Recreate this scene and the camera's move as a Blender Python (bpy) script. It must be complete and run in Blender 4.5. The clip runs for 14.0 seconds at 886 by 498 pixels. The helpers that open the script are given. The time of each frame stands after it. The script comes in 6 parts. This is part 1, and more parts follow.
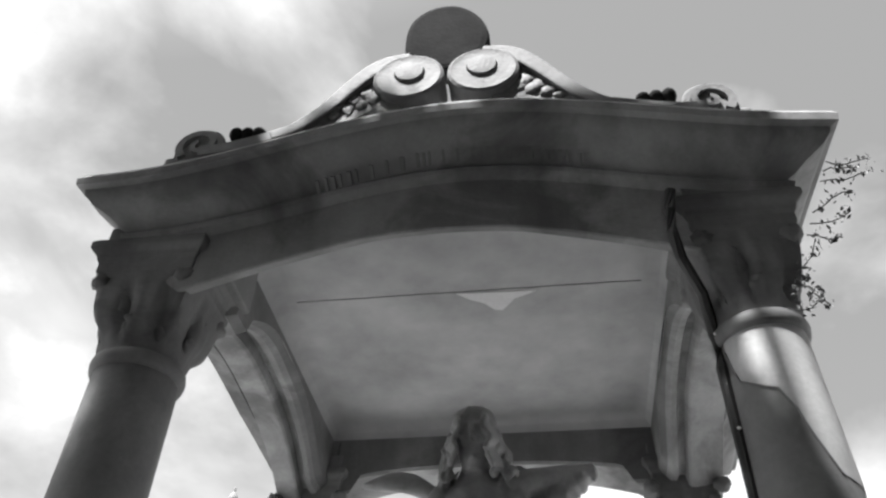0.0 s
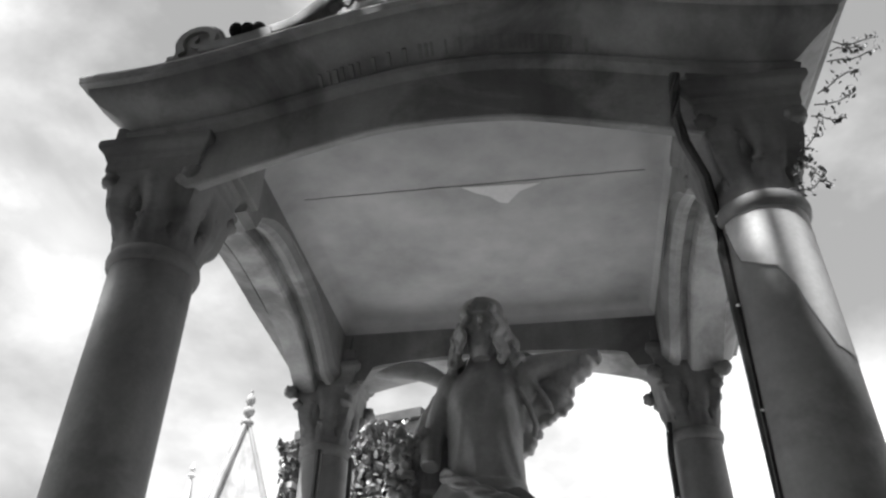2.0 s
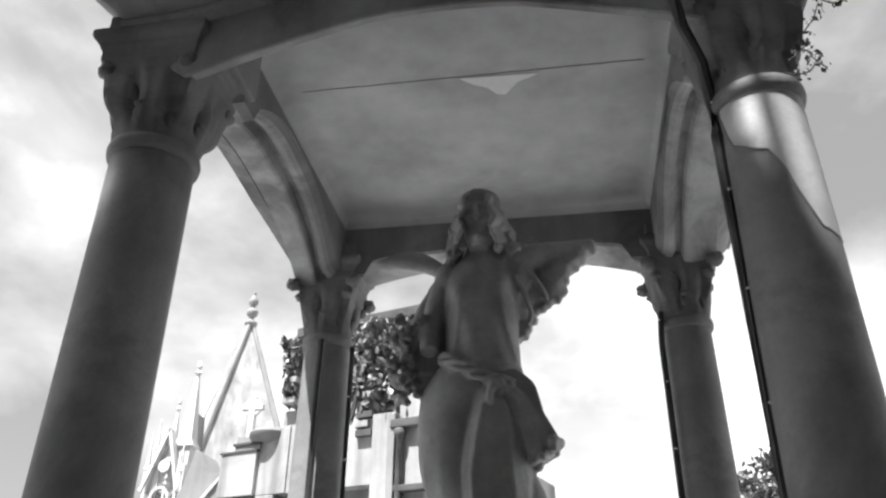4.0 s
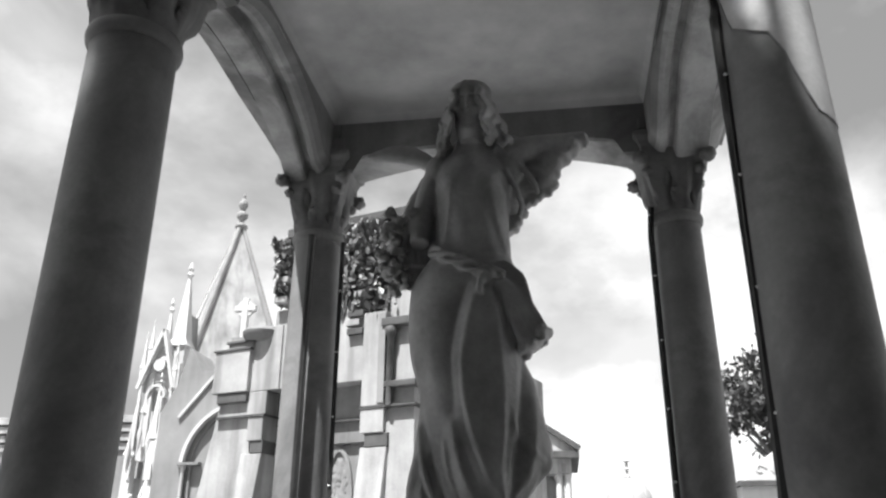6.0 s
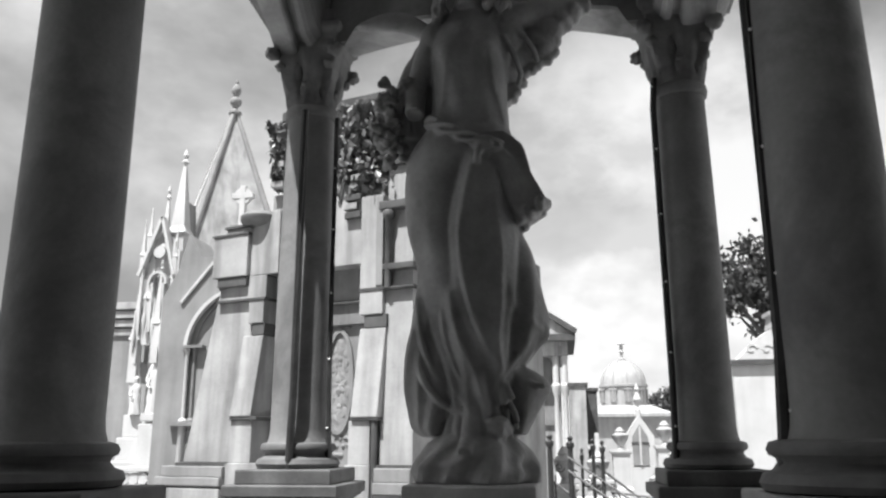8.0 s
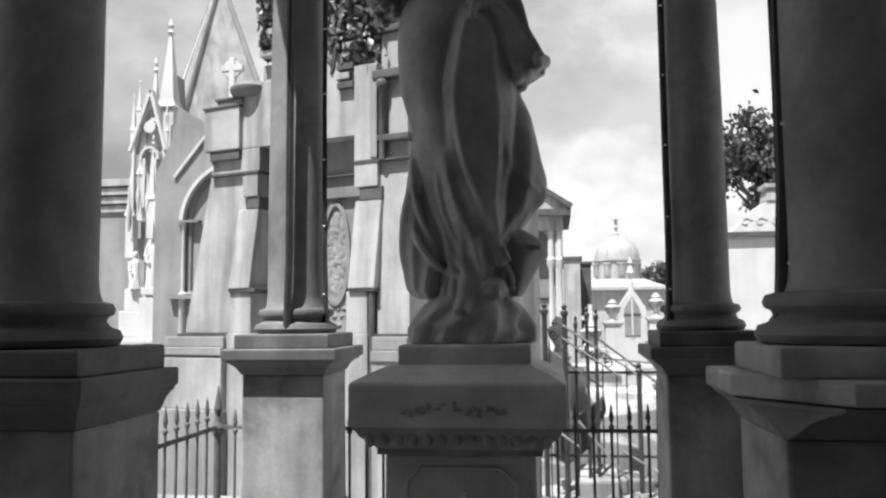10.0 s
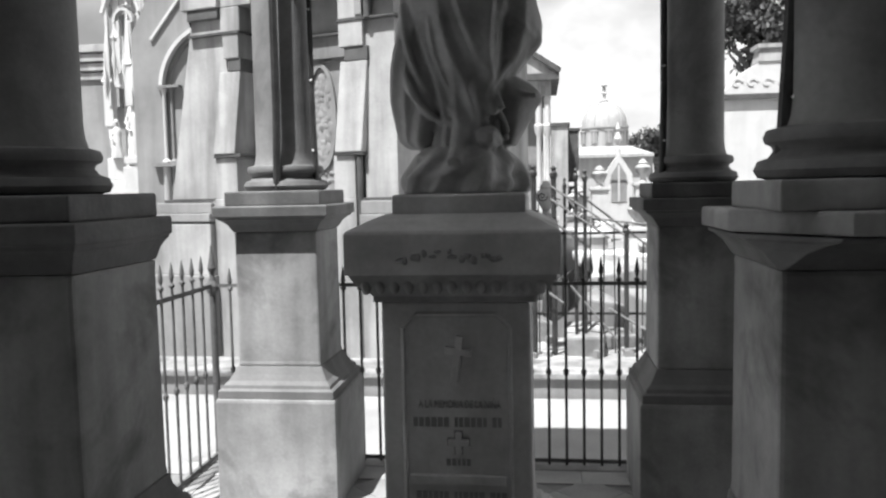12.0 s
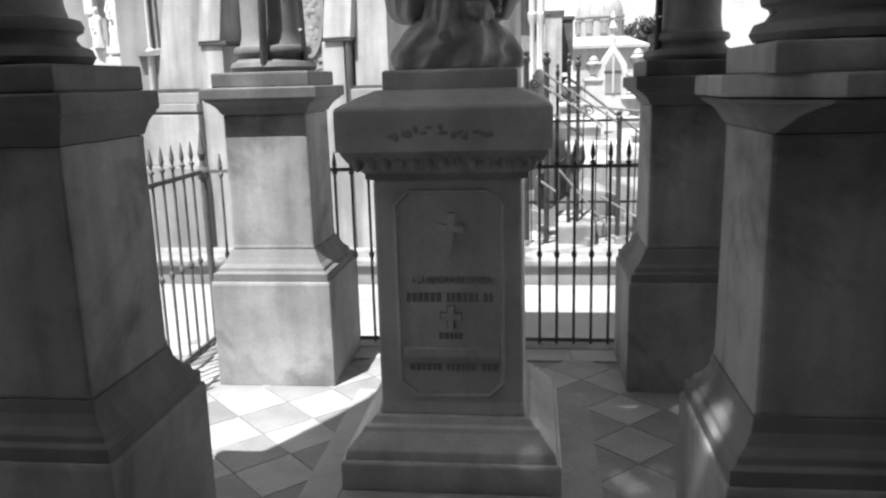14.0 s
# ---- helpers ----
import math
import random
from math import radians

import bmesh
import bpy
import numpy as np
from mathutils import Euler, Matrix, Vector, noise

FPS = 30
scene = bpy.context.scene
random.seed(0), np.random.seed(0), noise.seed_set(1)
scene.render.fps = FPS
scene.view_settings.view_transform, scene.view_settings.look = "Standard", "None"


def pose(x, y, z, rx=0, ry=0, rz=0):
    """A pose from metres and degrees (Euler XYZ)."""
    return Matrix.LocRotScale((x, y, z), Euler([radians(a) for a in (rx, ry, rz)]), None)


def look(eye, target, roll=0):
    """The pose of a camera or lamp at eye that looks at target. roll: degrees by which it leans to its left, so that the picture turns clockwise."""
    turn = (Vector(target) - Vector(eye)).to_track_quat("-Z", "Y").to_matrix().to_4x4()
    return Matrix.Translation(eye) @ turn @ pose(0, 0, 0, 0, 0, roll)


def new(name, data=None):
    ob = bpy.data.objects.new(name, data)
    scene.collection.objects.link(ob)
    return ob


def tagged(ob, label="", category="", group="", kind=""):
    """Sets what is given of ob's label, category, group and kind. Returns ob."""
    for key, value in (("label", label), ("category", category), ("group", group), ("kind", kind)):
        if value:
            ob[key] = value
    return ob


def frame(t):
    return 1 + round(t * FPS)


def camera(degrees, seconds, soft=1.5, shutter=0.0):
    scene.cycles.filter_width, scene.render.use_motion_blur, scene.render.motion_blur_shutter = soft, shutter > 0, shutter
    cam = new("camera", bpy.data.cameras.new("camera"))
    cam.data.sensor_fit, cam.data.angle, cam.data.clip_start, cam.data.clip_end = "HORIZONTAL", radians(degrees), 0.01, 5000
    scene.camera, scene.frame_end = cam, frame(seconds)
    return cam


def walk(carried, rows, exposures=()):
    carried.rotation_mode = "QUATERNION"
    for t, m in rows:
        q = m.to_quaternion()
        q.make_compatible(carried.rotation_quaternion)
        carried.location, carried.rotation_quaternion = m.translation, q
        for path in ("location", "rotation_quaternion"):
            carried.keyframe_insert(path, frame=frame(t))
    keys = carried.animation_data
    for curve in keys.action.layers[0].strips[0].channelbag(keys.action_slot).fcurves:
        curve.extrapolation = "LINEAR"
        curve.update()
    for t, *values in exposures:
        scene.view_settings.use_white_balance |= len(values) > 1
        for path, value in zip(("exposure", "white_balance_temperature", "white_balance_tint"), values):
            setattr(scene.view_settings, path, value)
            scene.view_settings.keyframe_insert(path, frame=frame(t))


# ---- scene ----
cam = camera(58.5, 14.0, 2.4)
PATH = [
    (0, (0.307, -3.188, 1.885), (0.077, -1.725, 3.229), 1.91),
    (0.5, (0.302, -3.186, 1.874), (0.069, -1.694, 3.185), 1.58),
    (1, (0.305, -3.175, 1.857), (0.060, -1.645, 3.122), 1.33),
    (1.5, (0.308, -3.174, 1.840), (0.052, -1.605, 3.053), 1.13),
    (2, (0.312, -3.181, 1.818), (0.047, -1.573, 2.978), 0.90),
    (2.5, (0.320, -3.187, 1.795), (0.045, -1.545, 2.903), 0.92),
    (3, (0.323, -3.192, 1.775), (0.043, -1.517, 2.832), 0.88),
    (5.5, (0.321, -3.161, 1.699), (0.044, -1.350, 2.501), 0.45),
    (6, (0.317, -3.148, 1.694), (0.046, -1.311, 2.437), 0.32),
    (6.5, (0.313, -3.141, 1.682), (0.045, -1.280, 2.363), 0.09),
    (7, (0.317, -3.116, 1.671), (0.046, -1.232, 2.286), 0.04),
    (7.5, (0.316, -3.094, 1.659), (0.042, -1.189, 2.205), -0.08),
    (8, (0.313, -3.073, 1.644), (0.034, -1.151, 2.122), -0.16),
    (10.5, (0.301, -2.995, 1.582), (0.027, -1.016, 1.673), -0.60),
    (11, (0.293, -2.982, 1.562), (0.027, -0.999, 1.571), -0.71),
    (11.5, (0.282, -2.978, 1.544), (0.025, -0.996, 1.471), -0.93),
    (12, (0.275, -2.983, 1.524), (0.026, -1.004, 1.370), -1.20),
    (12.5, (0.275, -2.989, 1.508), (0.032, -1.018, 1.272), -1.36),
    (13, (0.276, -2.989, 1.483), (0.038, -1.028, 1.172), -1.53),
    (13.5, (0.276, -2.994, 1.469), (0.043, -1.043, 1.092), -1.50),
    (14, (0.277, -2.999, 1.460), (0.046, -1.056, 1.046), -1.54),
]
walk(cam, [(t, look(eye, target, roll)) for t, eye, target, roll in PATH],
     [(0.0, 0.36), (3.0, 0.38), (5.5, 0.12), (8.0, -0.28), (10.5, -0.3), (12.5, -0.16), (14.0, -0.08)])

# ---------------------------------------------------------------- sky, sun
SUN_DIR = Vector((-0.55, -1.0, 2.4)).normalized()
world = bpy.data.worlds.new("sky")
scene.world = world
world.use_nodes = True
nt = world.node_tree
nt.nodes.clear()
w_out = nt.nodes.new("ShaderNodeOutputWorld")
w_bg = nt.nodes.new("ShaderNodeBackground")
w_sky = nt.nodes.new("ShaderNodeTexSky")
w_sky.sky_type = "NISHITA"
w_sky.sun_disc = False
w_sky.sun_elevation = math.asin(SUN_DIR.z)
w_sky.sun_rotation = math.atan2(SUN_DIR.x, SUN_DIR.y)
w_bw = nt.nodes.new("ShaderNodeRGBToBW")
w_co = nt.nodes.new("ShaderNodeTexCoord")
w_map = nt.nodes.new("ShaderNodeMapping")
w_map.inputs["Scale"].default_value = (1.0, 1.0, 1.5)
w_map.inputs["Location"].default_value = (0.35, 0.2, 0.1)
w_n1 = nt.nodes.new("ShaderNodeTexNoise")
w_n1.inputs["Scale"].default_value = 3.0
w_n1.inputs["Detail"].default_value = 9.0
w_n1.inputs["Roughness"].default_value = 0.5
w_n1.inputs["Distortion"].default_value = 0.25
w_rmp = nt.nodes.new("ShaderNodeValToRGB")
w_rmp.color_ramp.elements[0].position, w_rmp.color_ramp.elements[1].position = 0.37, 0.68
w_mix = nt.nodes.new("ShaderNodeMix")
w_mix.data_type = "FLOAT"
w_cld = nt.nodes.new("ShaderNodeMath")
w_cld.operation = "MULTIPLY_ADD"
w_cld.inputs[1].default_value, w_cld.inputs[2].default_value = 0.9, 12.5
w_clr = nt.nodes.new("ShaderNodeMath")
w_clr.inputs[1].default_value = 4.3
nt.links.new(w_co.outputs["Generated"], w_map.inputs["Vector"])
nt.links.new(w_map.outputs["Vector"], w_n1.inputs["Vector"])
w_sep = nt.nodes.new("ShaderNodeSeparateXYZ")
nt.links.new(w_co.outputs["Generated"], w_sep.inputs[0])
w_el = nt.nodes.new("ShaderNodeMath")
w_el.operation = "MULTIPLY_ADD"
w_el.inputs[1].default_value = -0.58
w_az = nt.nodes.new("ShaderNodeMath")
w_az.operation = "MULTIPLY_ADD"
w_az.inputs[1].default_value, w_az.inputs[2].default_value = 1.0, 0.272
w_xz = nt.nodes.new("ShaderNodeMath")
w_xz.operation = "MULTIPLY"
w_tilt = nt.nodes.new("ShaderNodeMath")
w_tilt.operation = "MULTIPLY_ADD"
w_tilt.inputs[1].default_value, w_tilt.inputs[2].default_value = -1.7, 0.8
nt.links.new(w_sep.outputs["Z"], w_tilt.inputs[0])
nt.links.new(w_sep.outputs["X"], w_xz.inputs[0])
nt.links.new(w_tilt.outputs[0], w_xz.inputs[1])
nt.links.new(w_xz.outputs[0], w_az.inputs[0])
nt.links.new(w_sep.outputs["Z"], w_el.inputs[0])
nt.links.new(w_az.outputs[0], w_el.inputs[2])
w_sum = nt.nodes.new("ShaderNodeMath")
nt.links.new(w_n1.outputs["Fac"], w_sum.inputs[0])
nt.links.new(w_el.outputs[0], w_sum.inputs[1])
nt.links.new(w_sum.outputs[0], w_rmp.inputs["Fac"])
nt.links.new(w_sky.outputs["Color"], w_bw.inputs["Color"])
nt.links.new(w_rmp.outputs["Color"], w_mix.inputs[0])
nt.links.new(w_bw.outputs["Val"], w_cld.inputs[0])
# billows: grey undersides and bright heads within the cloud
w_n2 = nt.nodes.new("ShaderNodeTexNoise")
w_n2.inputs["Scale"].default_value, w_n2.inputs["Detail"].default_value, w_n2.inputs["Roughness"].default_value = 5.5, 9.0, 0.55
w_bil = nt.nodes.new("ShaderNodeMapRange")
w_bil.inputs["From Min"].default_value, w_bil.inputs["From Max"].default_value = 0.43, 0.58
w_bil.inputs["To Min"].default_value, w_bil.inputs["To Max"].default_value = 12.5, 17.5
nt.links.new(w_map.outputs["Vector"], w_n2.inputs["Vector"])
nt.links.new(w_n2.outputs["Fac"], w_bil.inputs["Value"])
nt.links.new(w_bil.outputs["Result"], w_cld.inputs[2])
nt.links.new(w_bw.outputs["Val"], w_clr.inputs[0])
w_dot = nt.nodes.new("ShaderNodeVectorMath")
w_dot.operation = "DOT_PRODUCT"
w_dot.inputs[1].default_value = SUN_DIR
w_glow = nt.nodes.new("ShaderNodeMapRange")
w_glow.inputs["From Min"].default_value, w_glow.inputs["From Max"].default_value = 0.6, 1.0
w_glow.inputs["To Min"].default_value, w_glow.inputs["To Max"].default_value = 0.0, 12.0
w_haze = nt.nodes.new("ShaderNodeMath")
nt.links.new(w_co.outputs["Generated"], w_dot.inputs[0])
nt.links.new(w_dot.outputs["Value"], w_glow.inputs["Value"])
nt.links.new(w_clr.outputs[0], w_haze.inputs[0])
nt.links.new(w_glow.outputs["Result"], w_haze.inputs[1])
nt.links.new(w_haze.outputs[0], w_mix.inputs[2])
nt.links.new(w_cld.outputs[0], w_mix.inputs[3])
nt.links.new(w_mix.outputs[0], w_bg.inputs["Color"])
nt.links.new(w_bg.outputs["Background"], w_out.inputs["Surface"])
w_bg.inputs["Strength"].default_value = 0.06

sun_data = bpy.data.lights.new("sun", "SUN")
sun_data.energy, sun_data.angle = 11.5, radians(0.6)
sun = new("sun", sun_data)
sun.matrix_world = look(SUN_DIR * 30, (0, 0, 0))


# ---------------------------------------------------------------- materials
def stone(name, base, spread=0.06, rough=0.8, grain=60.0, stain=2.2, bump=0.25, streak=0.0, island=0.0, metal=0.0, soot=0.0):
    """A grey stone or metal: large stains, fine grain, rain streaks and relief."""
    m = bpy.data.materials.new(name)
    m.use_nodes = True
    t = m.node_tree
    b = t.nodes["Principled BSDF"]
    co = t.nodes.new("ShaderNodeTexCoord")
    big = t.nodes.new("ShaderNodeTexNoise")
    big.inputs["Scale"].default_value, big.inputs["Detail"].default_value, big.inputs["Roughness"].default_value = stain, 6.0, 0.62
    fine = t.nodes.new("ShaderNodeTexNoise")
    fine.inputs["Scale"].default_value, fine.inputs["Detail"].default_value = grain, 5.0
    t.links.new(co.outputs["Object"], big.inputs["Vector"])
    t.links.new(co.outputs["Object"], fine.inputs["Vector"])
    r1 = t.nodes.new("ShaderNodeMapRange")
    r1.inputs["From Min"].default_value, r1.inputs["From Max"].default_value = 0.30, 0.70
    r1.inputs["To Min"].default_value, r1.inputs["To Max"].default_value = base - spread, base + spread
    t.links.new(big.outputs["Fac"], r1.inputs["Value"])
    r2 = t.nodes.new("ShaderNodeMapRange")
    r2.inputs["From Min"].default_value, r2.inputs["From Max"].default_value = 0.25, 0.75
    r2.inputs["To Min"].default_value, r2.inputs["To Max"].default_value = 0.93, 1.06
    t.links.new(fine.outputs["Fac"], r2.inputs["Value"])
    mul = t.nodes.new("ShaderNodeMath")
    mul.operation = "MULTIPLY"
    t.links.new(r1.outputs["Result"], mul.inputs[0])
    t.links.new(r2.outputs["Result"], mul.inputs[1])
    last = mul
    if streak:
        mp = t.nodes.new("ShaderNodeMapping")
        mp.inputs["Scale"].default_value = (4.5, 4.5, 0.5)
        t.links.new(co.outputs["Object"], mp.inputs["Vector"])
        sn = t.nodes.new("ShaderNodeTexNoise")
        sn.inputs["Scale"].default_value, sn.inputs["Detail"].default_value = 1.0, 4.0
        t.links.new(mp.outputs["Vector"], sn.inputs["Vector"])
        sr = t.nodes.new("ShaderNodeMapRange")
        sr.inputs["From Min"].default_value, sr.inputs["From Max"].default_value = 0.42, 0.66
        sr.inputs["To Min"].default_value, sr.inputs["To Max"].default_value = 1.0, 1.0 - streak
        t.links.new(sn.outputs["Fac"], sr.inputs["Value"])
        m2 = t.nodes.new("ShaderNodeMath")
        m2.operation = "MULTIPLY"
        t.links.new(last.outputs[0], m2.inputs[0])
        t.links.new(sr.outputs["Result"], m2.inputs[1])
        last = m2
    if soot:
        gn = t.nodes.new("ShaderNodeTexNoise")
        gn.inputs["Scale"].default_value, gn.inputs["Detail"].default_value, gn.inputs["Roughness"].default_value, gn.inputs["Distortion"].default_value = 1.7, 5.0, 0.6, 0.6
        t.links.new(co.outputs["Object"], gn.inputs["Vector"])
        gr = t.nodes.new("ShaderNodeMapRange")
        gr.inputs["From Min"].default_value, gr.inputs["From Max"].default_value = 0.5, 0.62
        gr.inputs["To Min"].default_value, gr.inputs["To Max"].default_value = 1.0, 1.0 - soot
        t.links.new(gn.outputs["Fac"], gr.inputs["Value"])
        m4 = t.nodes.new("ShaderNodeMath")
        m4.operation = "MULTIPLY"
        t.links.new(last.outputs[0], m4.inputs[0])
        t.links.new(gr.outputs["Result"], m4.inputs[1])
        last = m4
    if island:
        oi = t.nodes.new("ShaderNodeObjectInfo")
        ir = t.nodes.new("ShaderNodeMapRange")
        ir.inputs["To Min"].default_value, ir.inputs["To Max"].default_value = 1.0 - island, 1.0 + island
        t.links.new(oi.outputs["Random"], ir.inputs["Value"])
        m3 = t.nodes.new("ShaderNodeMath")
        m3.operation = "MULTIPLY"
        t.links.new(last.outputs[0], m3.inputs[0])
        t.links.new(ir.outputs["Result"], m3.inputs[1])
        last = m3
    cc = t.nodes.new("ShaderNodeCombineColor")
    for k in range(3):
        t.links.new(last.outputs[0], cc.inputs[k])
    t.links.new(cc.outputs["Color"], b.inputs["Base Color"])
    b.inputs["Roughness"].default_value = rough
    b.inputs["Metallic"].default_value = metal
    add = t.nodes.new("ShaderNodeMath")
    add.operation = "MULTIPLY_ADD"
    add.inputs[1].default_value = 2.0
    t.links.new(big.outputs["Fac"], add.inputs[0])
    t.links.new(fine.outputs["Fac"], add.inputs[2])
    bm_ = t.nodes.new("ShaderNodeBump")
    bm_.inputs["Strength"].default_value, bm_.inputs["Distance"].default_value = bump, 0.012
    t.links.new(add.outputs[0], bm_.inputs["Height"])
    t.links.new(bm_.outputs["Normal"], b.inputs["Normal"])
    return m


MARBLE = stone("grey_weathered_marble", 0.33, 0.12, 0.62, streak=0.4, bump=0.10, soot=0.5)
# sooty stone; on beam insides and recesses it also paints in shade
MARBLE_DARK = stone("sooty_shade_marble", 0.20, 0.05, 0.75, streak=0.3, bump=0.12, soot=0.3)
COLUMN = stone("grey_column_marble", 0.205, 0.06, 0.62, streak=0.25, bump=0.10, soot=0.35)
CAPITAL = stone("dark_capital_marble", 0.19, 0.06, 0.8, streak=0.3, bump=0.15, soot=0.4)
# caps, plinths and column bases: soot plus shade painted into the stone
LEDGE = stone("sooty_shade_ledge_marble", 0.14, 0.05, 0.6, stain=4, streak=0.35, bump=0.15, soot=0.3)
RING = stone("entablature_marble", 0.33, 0.10, 0.75, streak=0.3, bump=0.12, soot=0.45)
CORNICE = stone("rain_streaked_cornice", 0.28, 0.08, 0.8, streak=0.35, bump=0.14, soot=0.45)
STATUE = stone("statue_marble", 0.29, 0.11, 0.5, grain=40, stain=3.5, streak=0.3)
PLASTER = stone("ceiling_plaster", 0.37, 0.09, 0.9, grain=9, stain=2.0, bump=0.05)
CREST = stone("crest_marble", 0.145, 0.05, 0.7, stain=4, streak=0.2)
PALE_COLUMN = stone("pale_column_marble", 0.42, 0.05, 0.6, stain=5, bump=0.12)
PATCH = stone("bare_plaster", 0.6, 0.04, 0.9)
# one dark colour paints in the shade inside the cracks
SEAM = stone("crack_shade_line", 0.17, 0.06, 0.95)
FLOOR_A = stone("pale_floor_marble", 0.33, 0.07, 0.5, stain=3.0, island=0.10)
FLOOR_B = stone("grey_floor_marble", 0.235, 0.06, 0.5, stain=3.0, island=0.12)
GROUT = stone("floor_bedding", 0.22, 0.05, 0.95)
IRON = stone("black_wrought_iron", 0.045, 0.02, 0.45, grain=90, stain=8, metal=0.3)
EARTH = stone("dusty_ground", 0.22, 0.08, 0.95, grain=30, stain=0.8, bump=0.5)
ASPHALT = stone("worn_path", 0.31, 0.07, 0.95, grain=50, stain=0.9)
CHAPEL = stone("chapel_stucco", 0.375, 0.10, 0.85, stain=1.4, streak=0.42)
# dark trim; it also paints the shade under the chapel's blocks
CHAPEL_TRIM = stone("chapel_soot_shade_trim", 0.075, 0.03, 0.9, stain=3)
GOTHIC = stone("gothic_grey_stucco", 0.26, 0.06, 0.9, stain=1.0, streak=0.2)
LIME = stone("limewashed_dome", 0.37, 0.04, 0.7, stain=1.5, streak=0.15)
WHITE = stone("whitewashed_stone", 0.54, 0.05, 0.7, stain=1.5, streak=0.1)
LETTER = stone("cut_letters", 0.27, 0.02, 0.85)
LEAF = stone("dark_leaf", 0.055, 0.03, 0.6, stain=4)
IVY = stone("glossy_ivy_leaf", 0.15, 0.06, 0.4, stain=5)
BARK = stone("bark", 0.12, 0.04, 0.95, stain=6, bump=0.8)
DARK_STONE = stone("near_black_stone", 0.018, 0.008, 1.0, stain=5)
DARK_STONE.node_tree.nodes["Principled BSDF"].inputs["Specular IOR Level"].default_value = 0.1
# lighter grey for the leaning rods: their lit look is in the colour
LIT_ROD = stone("lit_rod_iron", 0.22, 0.08, 0.8, grain=80, stain=9, metal=0.2)
RELIEF = stone("carved_stucco", 0.24, 0.05, 0.9, stain=3, streak=0.2)
RUSTPIPE = stone("old_drain_pipe", 0.075, 0.03, 0.7, stain=6)
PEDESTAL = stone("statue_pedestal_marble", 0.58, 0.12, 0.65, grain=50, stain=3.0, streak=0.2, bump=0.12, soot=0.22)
PEDESTAL_CAP = stone("darker_pedestal_marble", 0.38, 0.09, 0.75, grain=50, stain=4.0, streak=0.25, bump=0.15, soot=0.3)
# paler iron: sunlight painted into the side fence, some bars and the rails
LIT_IRON = stone("sunlit_iron", 0.10, 0.04, 0.7, grain=90, stain=9)
BEAD = stone("white_bead", 0.8, 0.02, 0.4)


# ---------------------------------------------------------------- mesh helpers
def part(name, bm, material, parent=None, label="", smooth=False, bevel=0.0):
    me = bpy.data.meshes.new(name)
    bmesh.ops.recalc_face_normals(bm, faces=bm.faces[:])
    if bevel:
        es = [e for e in bm.edges if len(e.link_faces) == 2 and e.calc_face_angle(0) > 0.5]
        bmesh.ops.bevel(bm, geom=es, offset=bevel, segments=2, affect="EDGES", profile=0.6)
    bm.to_mesh(me)
    bm.free()
    me.materials.append(material)
    if smooth:
        me.polygons.foreach_set("use_smooth", [True] * len(me.polygons))
        me.set_sharp_from_angle(angle=radians(smooth if smooth > 1 else 40))
    ob = new(name, me)
    if parent:
        ob.parent = parent
    if label:
        ob["label"] = label
    return ob


def thing(name, label, category, place=(0, 0, 0), rz=0.0, group="", kind=""):
    ob = new(name)
    ob.empty_display_size = 0.1
    ob.matrix_world = pose(*place, 0, 0, rz)
    return tagged(ob, label, category, group, kind)


def box(x0, x1, y0, y1, z0, z1, bm=None):
    bm = bm or bmesh.new()
    vs = [bm.verts.new((x, y, z)) for z in (z0, z1) for x, y in ((x0, y0), (x1, y0), (x1, y1), (x0, y1))]
    for f in ((3, 2, 1, 0), (4, 5, 6, 7), (0, 1, 5, 4), (1, 2, 6, 5), (2, 3, 7, 6), (3, 0, 4, 7)):
        bm.faces.new([vs[i] for i in f])
    return bm


def square_loft(rows, bm=None, cx=0.0, cy=0.0, aspect=1.0):
    """A solid of square plan: rows of (half width, z)."""
    bm = bm or bmesh.new()
    rings = [[bm.verts.new((cx + sx * h, cy + sy * h * aspect, z)) for sx, sy in ((-1, -1), (1, -1), (1, 1), (-1, 1))] for h, z in rows]
    for a, b in zip(rings, rings[1:]):
        for i in range(4):
            bm.faces.new((a[i], a[(i + 1) % 4], b[(i + 1) % 4], b[i]))
    bm.faces.new(rings[0][::-1])
    bm.faces.new(rings[-1])
    return bm


def lathe(rows, n=32, bm=None, cx=0.0, cy=0.0):
    """A turned solid: rows of (radius, z)."""
    bm = bm or bmesh.new()
    rings = [[bm.verts.new((cx + r * math.cos(2 * math.pi * i / n), cy + r * math.sin(2 * math.pi * i / n), z)) for i in range(n)] for r, z in rows]
    for a, b in zip(rings, rings[1:]):
        for i in range(n):
            bm.faces.new((a[i], a[(i + 1) % n], b[(i + 1) % n], b[i]))
    bm.faces.new(rings[0][::-1])
    bm.faces.new(rings[-1])
    return bm


def prism(poly, y0, y1, bm=None):
    """A polygon in x, z, drawn out from y0 to y1."""
    bm = bm or bmesh.new()
    a = [bm.verts.new((x, y0, z)) for x, z in poly]
    b = [bm.verts.new((x, y1, z)) for x, z in poly]
    n = len(poly)
    for i in range(n):
        bm.faces.new((a[i], a[(i + 1) % n], b[(i + 1) % n], b[i]))
    fa, fb = bm.faces.new(a[::-1]), bm.faces.new(b)
    if n > 4:
        bmesh.ops.triangulate(bm, faces=[fa, fb])
    return bm


